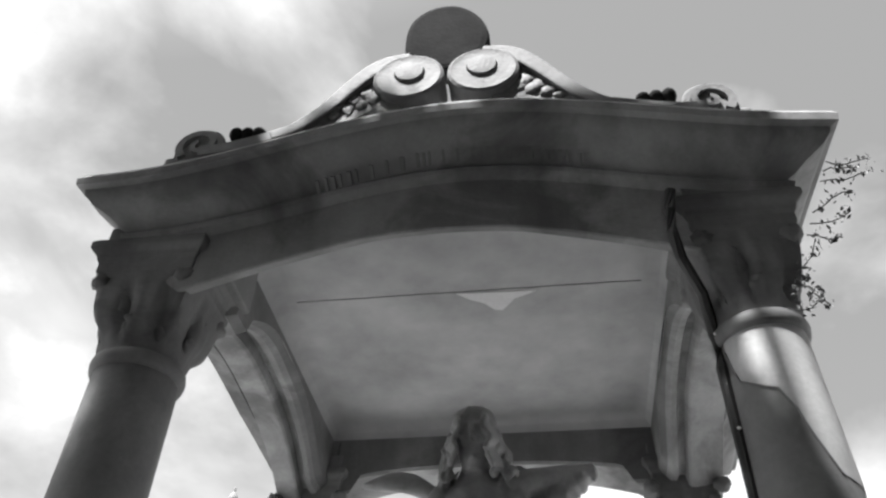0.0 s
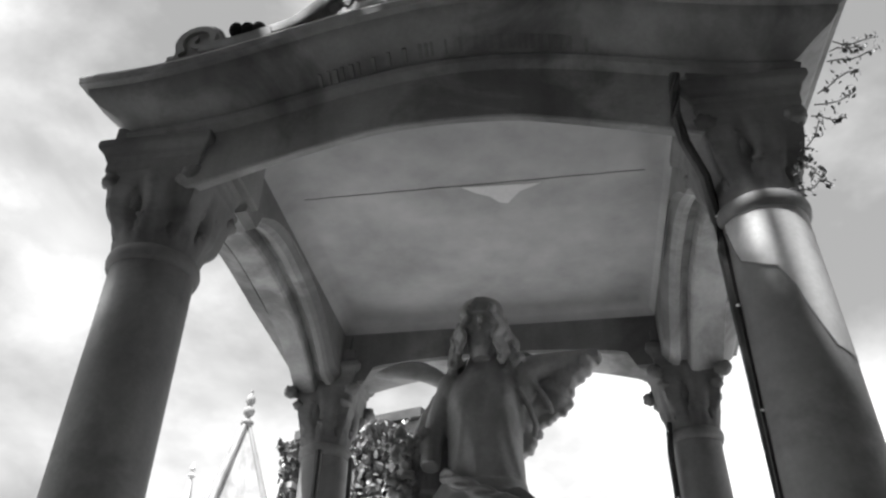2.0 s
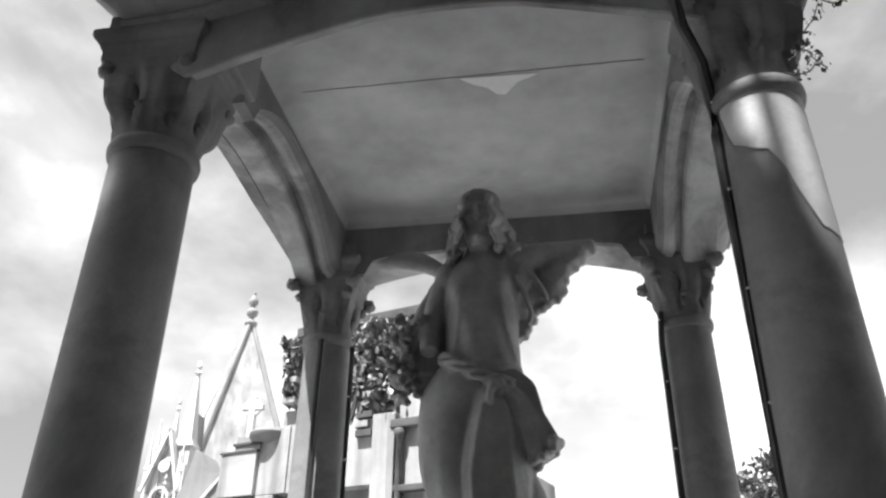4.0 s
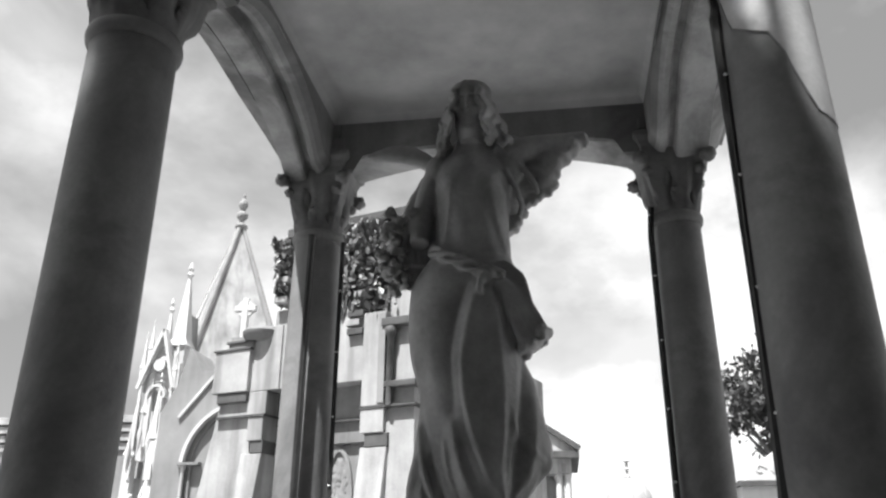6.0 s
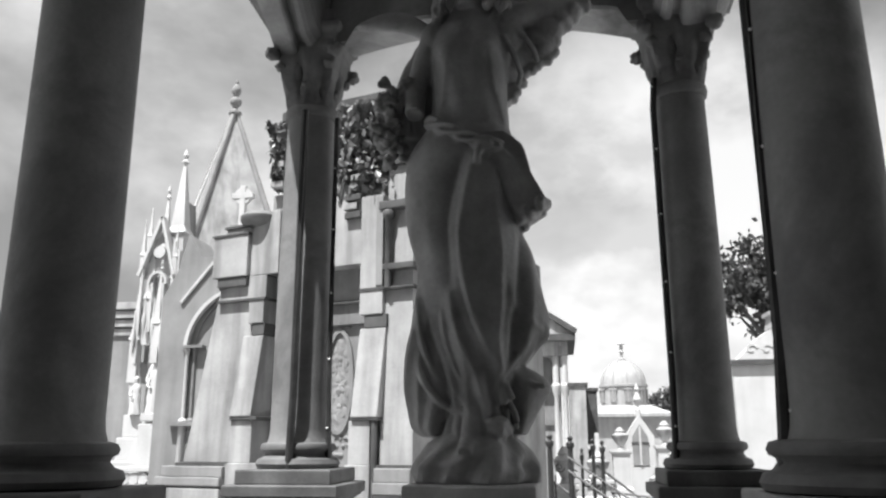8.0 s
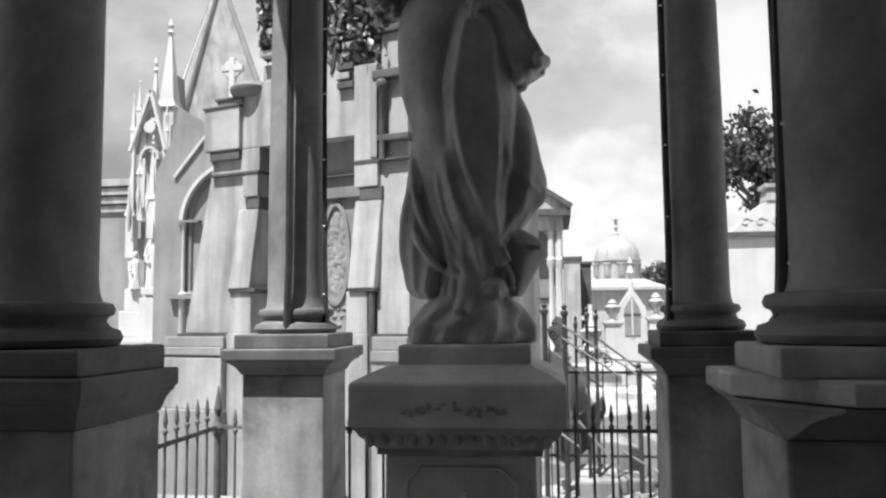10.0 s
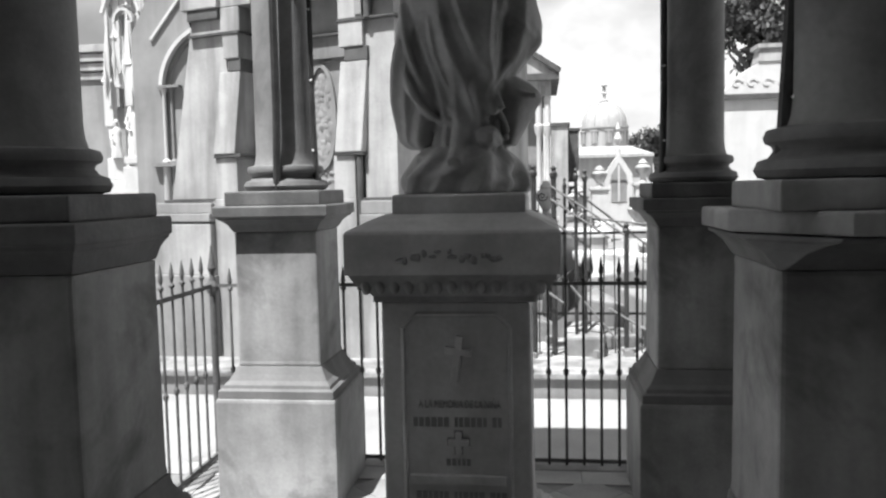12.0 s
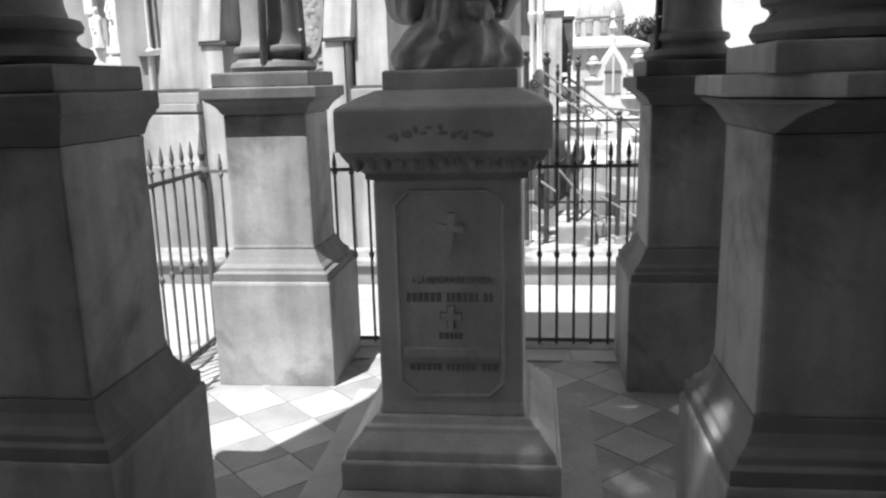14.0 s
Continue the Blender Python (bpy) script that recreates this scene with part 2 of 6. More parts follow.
def tube(points, radius, n=8, bm=None, taper=1.0, flat=1.0):
    """A rod through points; its radius ends at radius * taper."""
    bm = bm or bmesh.new()
    pts = [Vector(p) for p in points]
    rings = []
    for i, p in enumerate(pts):
        d = (pts[min(i + 1, len(pts) - 1)] - pts[max(i - 1, 0)]).normalized()
        u = d.cross(Vector((0, 0, 1)))
        u = u.normalized() if u.length > 1e-3 else Vector((1, 0, 0))
        v = d.cross(u).normalized()
        r = radius * (1 + (taper - 1) * i / max(1, len(pts) - 1))
        rings.append([bm.verts.new(p + u * r * math.cos(2 * math.pi * k / n) + v * r * flat * math.sin(2 * math.pi * k / n)) for k in range(n)])
    for a, b in zip(rings, rings[1:]):
        for i in range(n):
            bm.faces.new((a[i], a[(i + 1) % n], b[(i + 1) % n], b[i]))
    bm.faces.new(rings[0][::-1])
    bm.faces.new(rings[-1])
    return bm


def blob(bm, c, r, n=8, rough=0.0, seed=0.0):
    """A closed rounded lump at c with radii r."""
    m = max(5, n // 2 + 2)
    top, bot = None, None
    rings = []
    for j in range(1, m):
        th = math.pi * j / m
        ring = []
        for i in range(n):
            ph = 2 * math.pi * i / n
            d = Vector((math.sin(th) * math.cos(ph), math.sin(th) * math.sin(ph), math.cos(th)))
            k = 1 + rough * noise.noise(d * 2.3 + Vector((seed, seed * 1.7, 0)))
            ring.append(bm.verts.new((c[0] + d.x * r[0] * k, c[1] + d.y * r[1] * k, c[2] + d.z * r[2] * k)))
        rings.append(ring)
    top = bm.verts.new((c[0], c[1], c[2] + r[2]))
    bot = bm.verts.new((c[0], c[1], c[2] - r[2]))
    for i in range(n):
        bm.faces.new((top, rings[0][i], rings[0][(i + 1) % n]))
        bm.faces.new((bot, rings[-1][(i + 1) % n], rings[-1][i]))
    for a, b in zip(rings, rings[1:]):
        for i in range(n):
            bm.faces.new((a[i], b[i], b[(i + 1) % n], a[(i + 1) % n]))
    return bm


def leaf(bm, c, size, rnd):
    """One small folded leaf at c, turned at random."""
    q = Euler((rnd.uniform(0, 6.3), rnd.uniform(0, 6.3), rnd.uniform(0, 6.3))).to_matrix()
    pts = [(-0.5, 0, 0), (0, -0.28, 0.08), (0.5, 0, 0), (0, 0.28, 0.08)]
    vs = [bm.verts.new(Vector(c) + q @ (Vector(p) * size)) for p in pts]
    bm.faces.new((vs[0], vs[1], vs[2]))
    bm.faces.new((vs[0], vs[2], vs[3]))


def spline(rows, per=6):
    """Smooth rows between the given ones."""
    out = []
    for i in range(len(rows) - 1):
        p0, p1, p2, p3 = rows[max(0, i - 1)], rows[i], rows[i + 1], rows[min(len(rows) - 1, i + 2)]
        for j in range(per):
            t = j / per
            out.append(tuple(0.5 * (2 * b + (c - a) * t + (2 * a - 5 * b + 4 * c - d) * t * t + (3 * b - a - 3 * c + d) * t ** 3) for a, b, c, d in zip(p0, p1, p2, p3)))
    out.append(rows[-1])
    return out


# ---------------------------------------------------------------- ground
ground = part("ground", prism([(-400, -1.0), (400, -1.0), (400, -0.38), (-400, -0.38)], -300, 700), EARTH)
tagged(ground, "dusty sunlit cemetery ground of pale earth", "ground", kind="structure")
path = part("path", box(-40, 40, 1.75, 3.97, -0.5, -0.36), ASPHALT)
tagged(path, "pale sunlit cemetery path behind the iron fence", "path", kind="structure")
bed = part("floor", box(-1.75, 1.75, -4.4, 1.32, -0.9, -0.008), GROUT)
tagged(bed, "stone bed of the paved monument floor", "floor", kind="structure")

# ---------------------------------------------------------------- the canopy monument
CX, CY, AX, AY = -0.02, -0.045, 1.03, 0.935


def corner_loft(rows):
    """Like square_loft, with one front corner cut: rows of (half width, cut, z)."""
    bm = bmesh.new()
    rings = []
    for h, c, z in rows:
        rings.append([bm.verts.new((x, y, z)) for x, y in ((-h, -h + c * 1.3), (-h + c, -h), (h, -h), (h, h), (-h, h))])
    for a, b in zip(rings, rings[1:]):
        for i in range(5):
            bm.faces.new((a[i], a[(i + 1) % 5], b[(i + 1) % 5], b[i]))
    bm.faces.new(rings[0][::-1])
    bm.faces.new(rings[-1])
    return bm


def make_pedestal(place, lip=0.28, shaft=0.203, plinth=0.235, cut=0.0):
    p = thing("pedestal", "grey marble column pedestal with moulded base and cap", "pedestal", place, group="canopy pedestals")
    part("base_block", square_loft([(0.296, 0), (0.296, 0.515), (0.292, 0.531)]), MARBLE, p, bevel=0.006)
    part("base_moulding", square_loft([(0.285, 0.531), (0.285, 0.570), (0.268, 0.577), (0.264, 0.594), (0.244, 0.612), (0.228, 0.64), (shaft + 0.008, 0.675)]), MARBLE_DARK, p, bevel=0.003)
    part("shaft", square_loft([(shaft + 0.007, 0.675), (shaft + 0.003, 0.70), (shaft, 1.30), (shaft + 0.002, 1.33)]), MARBLE, p, bevel=0.012)
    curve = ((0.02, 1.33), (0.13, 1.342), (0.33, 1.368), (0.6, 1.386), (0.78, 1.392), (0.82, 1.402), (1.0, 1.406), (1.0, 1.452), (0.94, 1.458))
    # the cut pedestal's lip and plinth are paler, light put into their colour
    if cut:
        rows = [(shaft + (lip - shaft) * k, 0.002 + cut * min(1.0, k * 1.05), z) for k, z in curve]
        part("cap", corner_loft(rows[:6]), LEDGE, p, "hollow moulding dark with soot and painted shade", bevel=0.004)
        part("lip", corner_loft(rows[6:]), MARBLE, p, "paler slab with a cut corner", bevel=0.006)
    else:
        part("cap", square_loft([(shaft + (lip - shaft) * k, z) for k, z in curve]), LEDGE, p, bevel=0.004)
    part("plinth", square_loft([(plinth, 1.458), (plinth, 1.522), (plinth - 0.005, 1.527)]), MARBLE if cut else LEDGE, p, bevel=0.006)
    return p


def make_column(place, girth=1.0, top=0.134, flare=0.045):
    c = thing("column", "smooth grey marble column with a leafy capital", "column", place, group="canopy columns")
    part("base", lathe([(r * girth, z) for r, z in ((0.19, 1.527), (0.212, 1.532), (0.222, 1.55), (0.212, 1.572), (0.188, 1.58), (0.176, 1.597), (0.18, 1.608), (0.196, 1.616), (0.2, 1.63), (0.193, 1.646), (0.172, 1.652))], 40), LEDGE, c, smooth=45)
    rows = [(0.165 * girth, 1.652), (0.156 * girth, 1.68)]
    for i in range(9):
        k = i / 8
        rows.append(((0.152 - (0.152 - top) * k * k) * girth, 1.72 + 1.66 * k))
    part("shaft", lathe(rows, 40), COLUMN, c, smooth=45)
    g = top * girth
    part("necking", lathe([(g, 3.375), (g + 0.010, 3.38), (g + 0.016, 3.392), (g + 0.019, 3.41), (g + 0.015, 3.43), (g + 0.006, 3.437)], 40), COLUMN, c, smooth=45)
    # worn bell of the capital, swelling from the round shaft to a square under the impost
    bm = bmesh.new()
    rings = []
    n = 64
    for i in range(27):
        k = i / 26
        z = 3.432 + 0.318 * k
        r = g + 0.004 + 0.036 * k
        p = 2.0 + 7.0 * min(1.0, max(0.0, (k - 0.3) / 0.5))
        row = []
        for j in range(n):
            a = 2 * math.pi * (j + 0.5) / n
            ca, sa = math.cos(a), math.sin(a)
            q = r / (abs(ca) ** p + abs(sa) ** p) ** (1 / p)
            q += (0.011 * math.sin(8 * a) * math.sin(math.pi * k) ** 2 + 0.008 * math.sin(16 * a + 1.0) * math.sin(math.pi * k))
            q += 0.010 * noise.noise(Vector((ca * 2.2, sa * 2.2, z * 9.0)))
            row.append(bm.verts.new((ca * q, sa * q, z)))
        rings.append(row)
    for lo, hi in zip(rings, rings[1:]):
        for j in range(n):
            bm.faces.new((lo[j], lo[(j + 1) % n], hi[(j + 1) % n], hi[j]))
    bm.faces.new(rings[0][::-1])
    bm.faces.new(rings[-1])
    capital = part("capital", bm, CAPITAL, c, "dark worn leafy capital", smooth=60)
    for tier, (z, r, off, size) in enumerate(((3.52, g - 0.006, 0.0, 0.028), (3.625, g + 0.008, 0.5, 0.034))):
        for i in range(8):
            a = 2 * math.pi * (i + off) / 8
            bm = bmesh.new()
            blob(bm, (0, 0, 0), (0.024, size * 1.1, size * 1.7), 14, 0.4, i * 1.7 + tier)
            blob(bm, (0.018, 0.004 * math.sin(i * 2.1), size * 1.2), (0.018, size * 0.8, size * 0.5), 12, 0.5, i * 0.9 + tier)
            bmesh.ops.transform(bm, matrix=Matrix.Translation((r * math.cos(a), r * math.sin(a), z)) @ Matrix.Rotation(a, 4, "Z"), verts=bm.verts[:])
            part("leaf", bm, CAPITAL, capital, smooth=70)
    for sx in (-1, 1):
        for sy in (-1, 1):
            # rolled volute and the leaf tip under it, at each corner
            bm = bmesh.new()
            v = g + flare
            blob(bm, (sx * (v - 0.036), sy * (v - 0.036), 3.725), (0.042, 0.042, 0.036), 16, 0.4, sx + 2 * sy)
            blob(bm, (sx * (v - 0.075), sy * (v - 0.075), 3.66), (0.036, 0.036, 0.026), 14, 0.4, sx - 2 * sy)
            part("volute", bm, CAPITAL, capital, smooth=70)
    # square impost with its chipped abacus
    h = g + 0.042
    part("impost", square_loft([(h - 0.02, 3.742), (h - 0.004, 3.752), (h, 3.765), (h, 3.80), (h + 0.008, 3.815), (h + 0.012, 3.832), (h + 0.026, 3.846), (h + 0.035, 3.856), (h + 0.035, 3.886), (h + 0.026, 3.896), (h + 0.012, 3.902), (h, 3.915), (h, 3.98)]), CAPITAL, capital, bevel=0.006)
    return c


make_pedestal((-1.083, -0.97, 0), 0.252, 0.214, 0.222)
make_pedestal((1.005, -0.985, 0), 0.288, 0.216, 0.222, 0.19)
make_pedestal((-1.0, 0.89, 0))
make_pedestal((1.0, 0.89, 0))
make_column((-1.124, -0.97, 0), 1.0, 0.148)
cracked = make_column((0, 0, 0))
cracked.matrix_world = pose(1.01, -0.985, 0)
make_column((-1.0, 0.89, 0), 0.95, 0.134, 0.085)
make_column((0.985, 0.89, 0), 0.92, 0.136, 0.085)

# crooked crack down one shaft
pts = []
for x, z in ((0.878, 3.34), (0.884, 3.26), (0.892, 3.21), (0.925, 3.175), (0.95, 3.158), (0.974, 3.148), (0.99, 3.11), (1.009, 3.07), (1.018, 3.03), (1.03, 2.99), (1.057, 2.92), (1.075, 2.88)):
    q = 0.1385 + 0.0016 * (3.3 - z) * 8
    pts.append((x, -0.985 - math.sqrt(max(0.0, q * q - (x - 1.01) ** 2)), z))
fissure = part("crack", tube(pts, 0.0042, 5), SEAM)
tagged(fissure, "thin crooked crack in a marble column shaft", "crack")
# paler patch on the shaft beyond the crack
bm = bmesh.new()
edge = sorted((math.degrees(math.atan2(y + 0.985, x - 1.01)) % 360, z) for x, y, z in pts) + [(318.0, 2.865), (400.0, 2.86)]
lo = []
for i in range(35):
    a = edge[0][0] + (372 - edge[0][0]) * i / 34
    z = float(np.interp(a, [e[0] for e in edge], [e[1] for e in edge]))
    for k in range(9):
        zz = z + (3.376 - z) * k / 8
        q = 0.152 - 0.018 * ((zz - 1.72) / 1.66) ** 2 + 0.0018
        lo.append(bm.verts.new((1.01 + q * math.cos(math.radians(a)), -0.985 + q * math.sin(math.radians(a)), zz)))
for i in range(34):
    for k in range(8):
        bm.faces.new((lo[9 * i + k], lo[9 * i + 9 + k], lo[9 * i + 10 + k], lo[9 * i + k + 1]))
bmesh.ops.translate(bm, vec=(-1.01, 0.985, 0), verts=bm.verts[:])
part("pale_patch", bm, PALE_COLUMN, cracked, "paler patch of marble above a crack", smooth=60)

# entablature: a ring with arched undersides; its front rises to a curved pediment
entab = thing("entablature", "grey marble entablature with arched sides and curved front pediment", "entablature")


def arch_z(k, half, side):
    """Underside over the span, k metres from its middle."""
    s = abs(k) / (half - 0.2)
    if s >= 1:
        return 3.712
    if side == 0:
        return 3.665 + 0.215 * (1 - s * s) - 0.16 * max(0.0, abs(k) - 0.25) * (1 - s)
    if side == 2:
        return 3.79 + 0.165 * (1 - s * s)
    lean = 0.0 if side == 1 else 0.1 * k if k > 0 else 0.06 * k * (1 - s)
    return 3.70 + (0.288 if side == 1 else 0.25) * (1 - s ** 2.4) + lean


def crown(k):
    """Rise of the front cornice, k metres from the middle."""
    s = min(1.0, abs(k - 0.06) / 1.06)
    return 0.25 * (0.5 + 0.5 * math.cos(math.pi * s))


def ring(section, finish=None, n=40):
    """Sweeps a section round the four sides. section(side, k) gives (offset, z) rows at k metres from a side's middle."""
    bm = bmesh.new()
    loops = []
    for side in range(4):
        half = AX if side % 2 == 0 else AY
        other = AY if side % 2 == 0 else AX
        for i in range(n):
            t = -1 + 2 * i / n
            rows = section(side, t * half, half)
            loop = []
            for o, z in rows:
                k, d = t * (half + o), other + o
                x, y = ((k, -d), (d, k), (-k, d), (-d, -k))[side]
                loop.append(bm.verts.new((CX + x, CY + y, z)))
            loops.append(loop)
    m = len(loops[0])
    done = []
    for a, b in zip(loops, loops[1:] + loops[:1]):
        for j in range(m):
            bm.faces.new((a[j], b[j], b[(j + 1) % m], a[(j + 1) % m])).material_index = finish(len(done) // n, j) if finish else 0
        done.append(a)
    return bm


def beam_section(side, k, half):
    zb = arch_z(k, half, side)
    up = crown(k) if side == 0 else 0.06 * max(0.0, 1 - (k / half) ** 2)
    top = max(3.955 + up * 0.85, zb + 0.07)
    if side == 2:
        edge_z = min(3.872 + 0.04 * max(0.0, 1 - (k / 0.8) ** 2), zb + 0.07)
        inner = [(-0.15, 4.2 + (edge_z - 4.2) * i / 8) for i in range(9)] + [(-0.13, edge_z - 0.012)]
    elif side == 0:
        inner = [(0.11 + 0.01 * i / 9, 4.2 + up * 0.8 + (zb + 0.002 - 4.2 - up * 0.8) * i / 9) for i in range(10)]
    else:
        # inner face, a rounded rib, a dark groove, then the flat outer band
        inner = [(-0.15, 4.2), (-0.15, 4.06), (-0.15, zb + 0.10), (-0.118, zb + 0.07), (-0.095, zb + 0.048), (-0.066, zb + 0.046), (-0.05, zb + 0.075), (-0.022, zb + 0.075), (-0.012, zb + 0.02), (0.0, zb + 0.01)]
    w = 0.05 if side == 3 else 0.0
    zb -= 0.015 if side == 0 else 0.0
    return inner + [(0.158 - w, zb), (0.166 - w, zb + 0.003), (0.1685 - w, zb + 0.012), (0.169 - w, zb + 0.03), (0.17 - w, top - 0.07), (0.2, top - 0.05), (0.205, top - 0.03), (0.185, top), (0.12, max(top + 0.02, 4.2))]


def cornice_section(side, k, half):
    up = crown(k) if side == 0 else 0.06 * max(0.0, 1 - (k / half) ** 2)
    base = max(3.945 + up * 0.9, arch_z(k, half, side) + 0.06)
    b = base - 3.945
    rows = [(0.175, base), (0.21, 3.955 + b), (0.25, 3.98 + b), (0.30, max(4.0 + up, base + 0.05)), (0.325, max(4.03 + up, base + 0.07)), (0.33, max(4.05 + up, base + 0.09)),
            (0.355, max(4.055 + up, base + 0.095)), (0.36, max(4.085 + up, base + 0.12)), (0.345, max(4.115 + up, base + 0.15)), (0.1, 4.17 + up * 0.9), (0.1, base + 0.03)]
    # along one side the cornice dies away from the front corner
    full = min(1.0, max(0.0, (k / half - 0.62) / 0.3)) if side == 3 else min(1.0, max(0.0, (0.98 - k / half) / 0.3)) if side == 2 else 1.0
    return [(min(o, 0.108) + max(0.0, o - 0.108) * full, z) for o, z in rows]


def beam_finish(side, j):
    """Slot of a face's stone: 0 plain, 1 shade painted darker inside, 2 streaked outside."""
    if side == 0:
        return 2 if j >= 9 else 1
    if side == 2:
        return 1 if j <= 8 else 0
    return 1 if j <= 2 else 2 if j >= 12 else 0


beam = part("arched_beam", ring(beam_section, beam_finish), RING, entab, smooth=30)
# inner faces take darker stone that stands in for shade under the canopy
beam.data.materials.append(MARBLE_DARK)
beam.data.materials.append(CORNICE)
part("cornice", ring(cornice_section), CORNICE, entab, smooth=30)
# dark corner block at one arch's foot, fitted to the camera's view
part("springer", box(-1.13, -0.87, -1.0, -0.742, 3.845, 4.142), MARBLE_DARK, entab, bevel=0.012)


# rounded plaster cove between the beams and the ceiling
bm = bmesh.new()
IN_X, IN_Y = AX - 0.147, AY - 0.147
cove = [(0.0, 4.05)] + [(0.085 * (1 - math.cos(math.radians(a))), 4.058 + 0.085 * math.sin(math.radians(a))) for a in range(0, 91, 10)]
rows = []
for o, z in cove:
    x0, x1, y0, y1 = CX - IN_X + o, CX + IN_X - o, CY - AY - 0.02, CY + IN_Y - o
    rows.append([bm.verts.new(p) for p in ((x0, y0, z), (x0, y1, z), (x1, y1, z), (x1, y0, z))])
for a, b in zip(rows, rows[1:]):
    for i in range(3):
        bm.faces.new((a[i], a[i + 1], b[i + 1], b[i]))
part("ceiling_cove", bm, PLASTER, entab, smooth=50)
ceil = part("ceiling", box(CX - AX + 0.1, CX + AX - 0.1, CY - AY - 0.07, CY + AY - 0.1, 4.145, 4.2), PLASTER)
tagged(ceil, "grey plastered canopy ceiling with a long crack", "ceiling", kind="structure")
bm = bmesh.new()
pts = [(-0.80 + 1.56 * i / 24, -0.435 + 0.004 * noise.noise(Vector((i * 0.7, 0, 0))), 4.144) for i in range(25)]
tube(pts, 0.0025, 5, bm)
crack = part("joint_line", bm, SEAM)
tagged(crack, "thin dark crack across the plaster ceiling", "crack")
bm = bmesh.new()
poly = [(-0.06, 0.0), (0.30, 0.012), (0.27, 0.03), (0.20, 0.06), (0.14, 0.14), (0.10, 0.13), (0.06, 0.08), (0.0, 0.05)]
lo = [bm.verts.new((px, -0.425 + py, 4.1415)) for px, py in poly]
hi = [bm.verts.new((px, -0.425 + py, 4.146)) for px, py in poly]
bm.faces.new(lo[::-1])
for i in range(len(poly)):
    bm.faces.new((lo[i], lo[(i + 1) % len(poly)], hi[(i + 1) % len(poly)], hi[i]))
patch = part("plaster_patch", bm, PATCH)
tagged(patch, "pale patch of flaked plaster beside the ceiling crack", "patch")


# ---------------------------------------------------------------- crest on the front
def spiral(cx, cz, r, turns, sense, start):
    pts = []
    n = int(28 * turns)
    for i in range(n + 1):
        s = i / n
        a = start + sense * s * turns * 2 * math.pi
        rr = r * (1 - 0.82 * s)
        pts.append((cx + rr * math.cos(a), cz + rr * math.sin(a)))
    return pts


def band(points, half, y0, y1, bm=None, taper=None):
    """A flat moulding that follows points in x, z."""
    bm = bm or bmesh.new()
    prev = None
    n = len(points)
    for i, (x, z) in enumerate(points):
        a, b = points[max(0, i - 1)], points[min(n - 1, i + 1)]
        d = Vector((b[0] - a[0], b[1] - a[1])).normalized()
        h = half if not taper else half * (1 + (taper - 1) * i / (n - 1))
        nx, nz = -d.y * h, d.x * h
        row = [bm.verts.new((x + nx, y0, z + nz)), bm.verts.new((x - nx, y0, z - nz)), bm.verts.new((x - nx, y1, z - nz)), bm.verts.new((x + nx, y1, z + nz))]
        if prev:
            for j in range(4):
                bm.faces.new((prev[j], prev[(j + 1) % 4], row[(j + 1) % 4], row[j]))
        else:
            bm.faces.new(row)
        prev = row
    bm.faces.new(prev[::-1])
    return bm


crest = thing("pediment_crest", "carved marble scroll crest with rounded leaf finial", "ornament")


def base_z(x):
    return 4.13 + crown(x)


def disc(cx, cz, r, y0, y1, n=28):
    return prism([(cx + r * math.cos(2 * math.pi * i / n), cz + r * math.sin(2 * math.pi * i / n)) for i in range(n)], y0, y1)


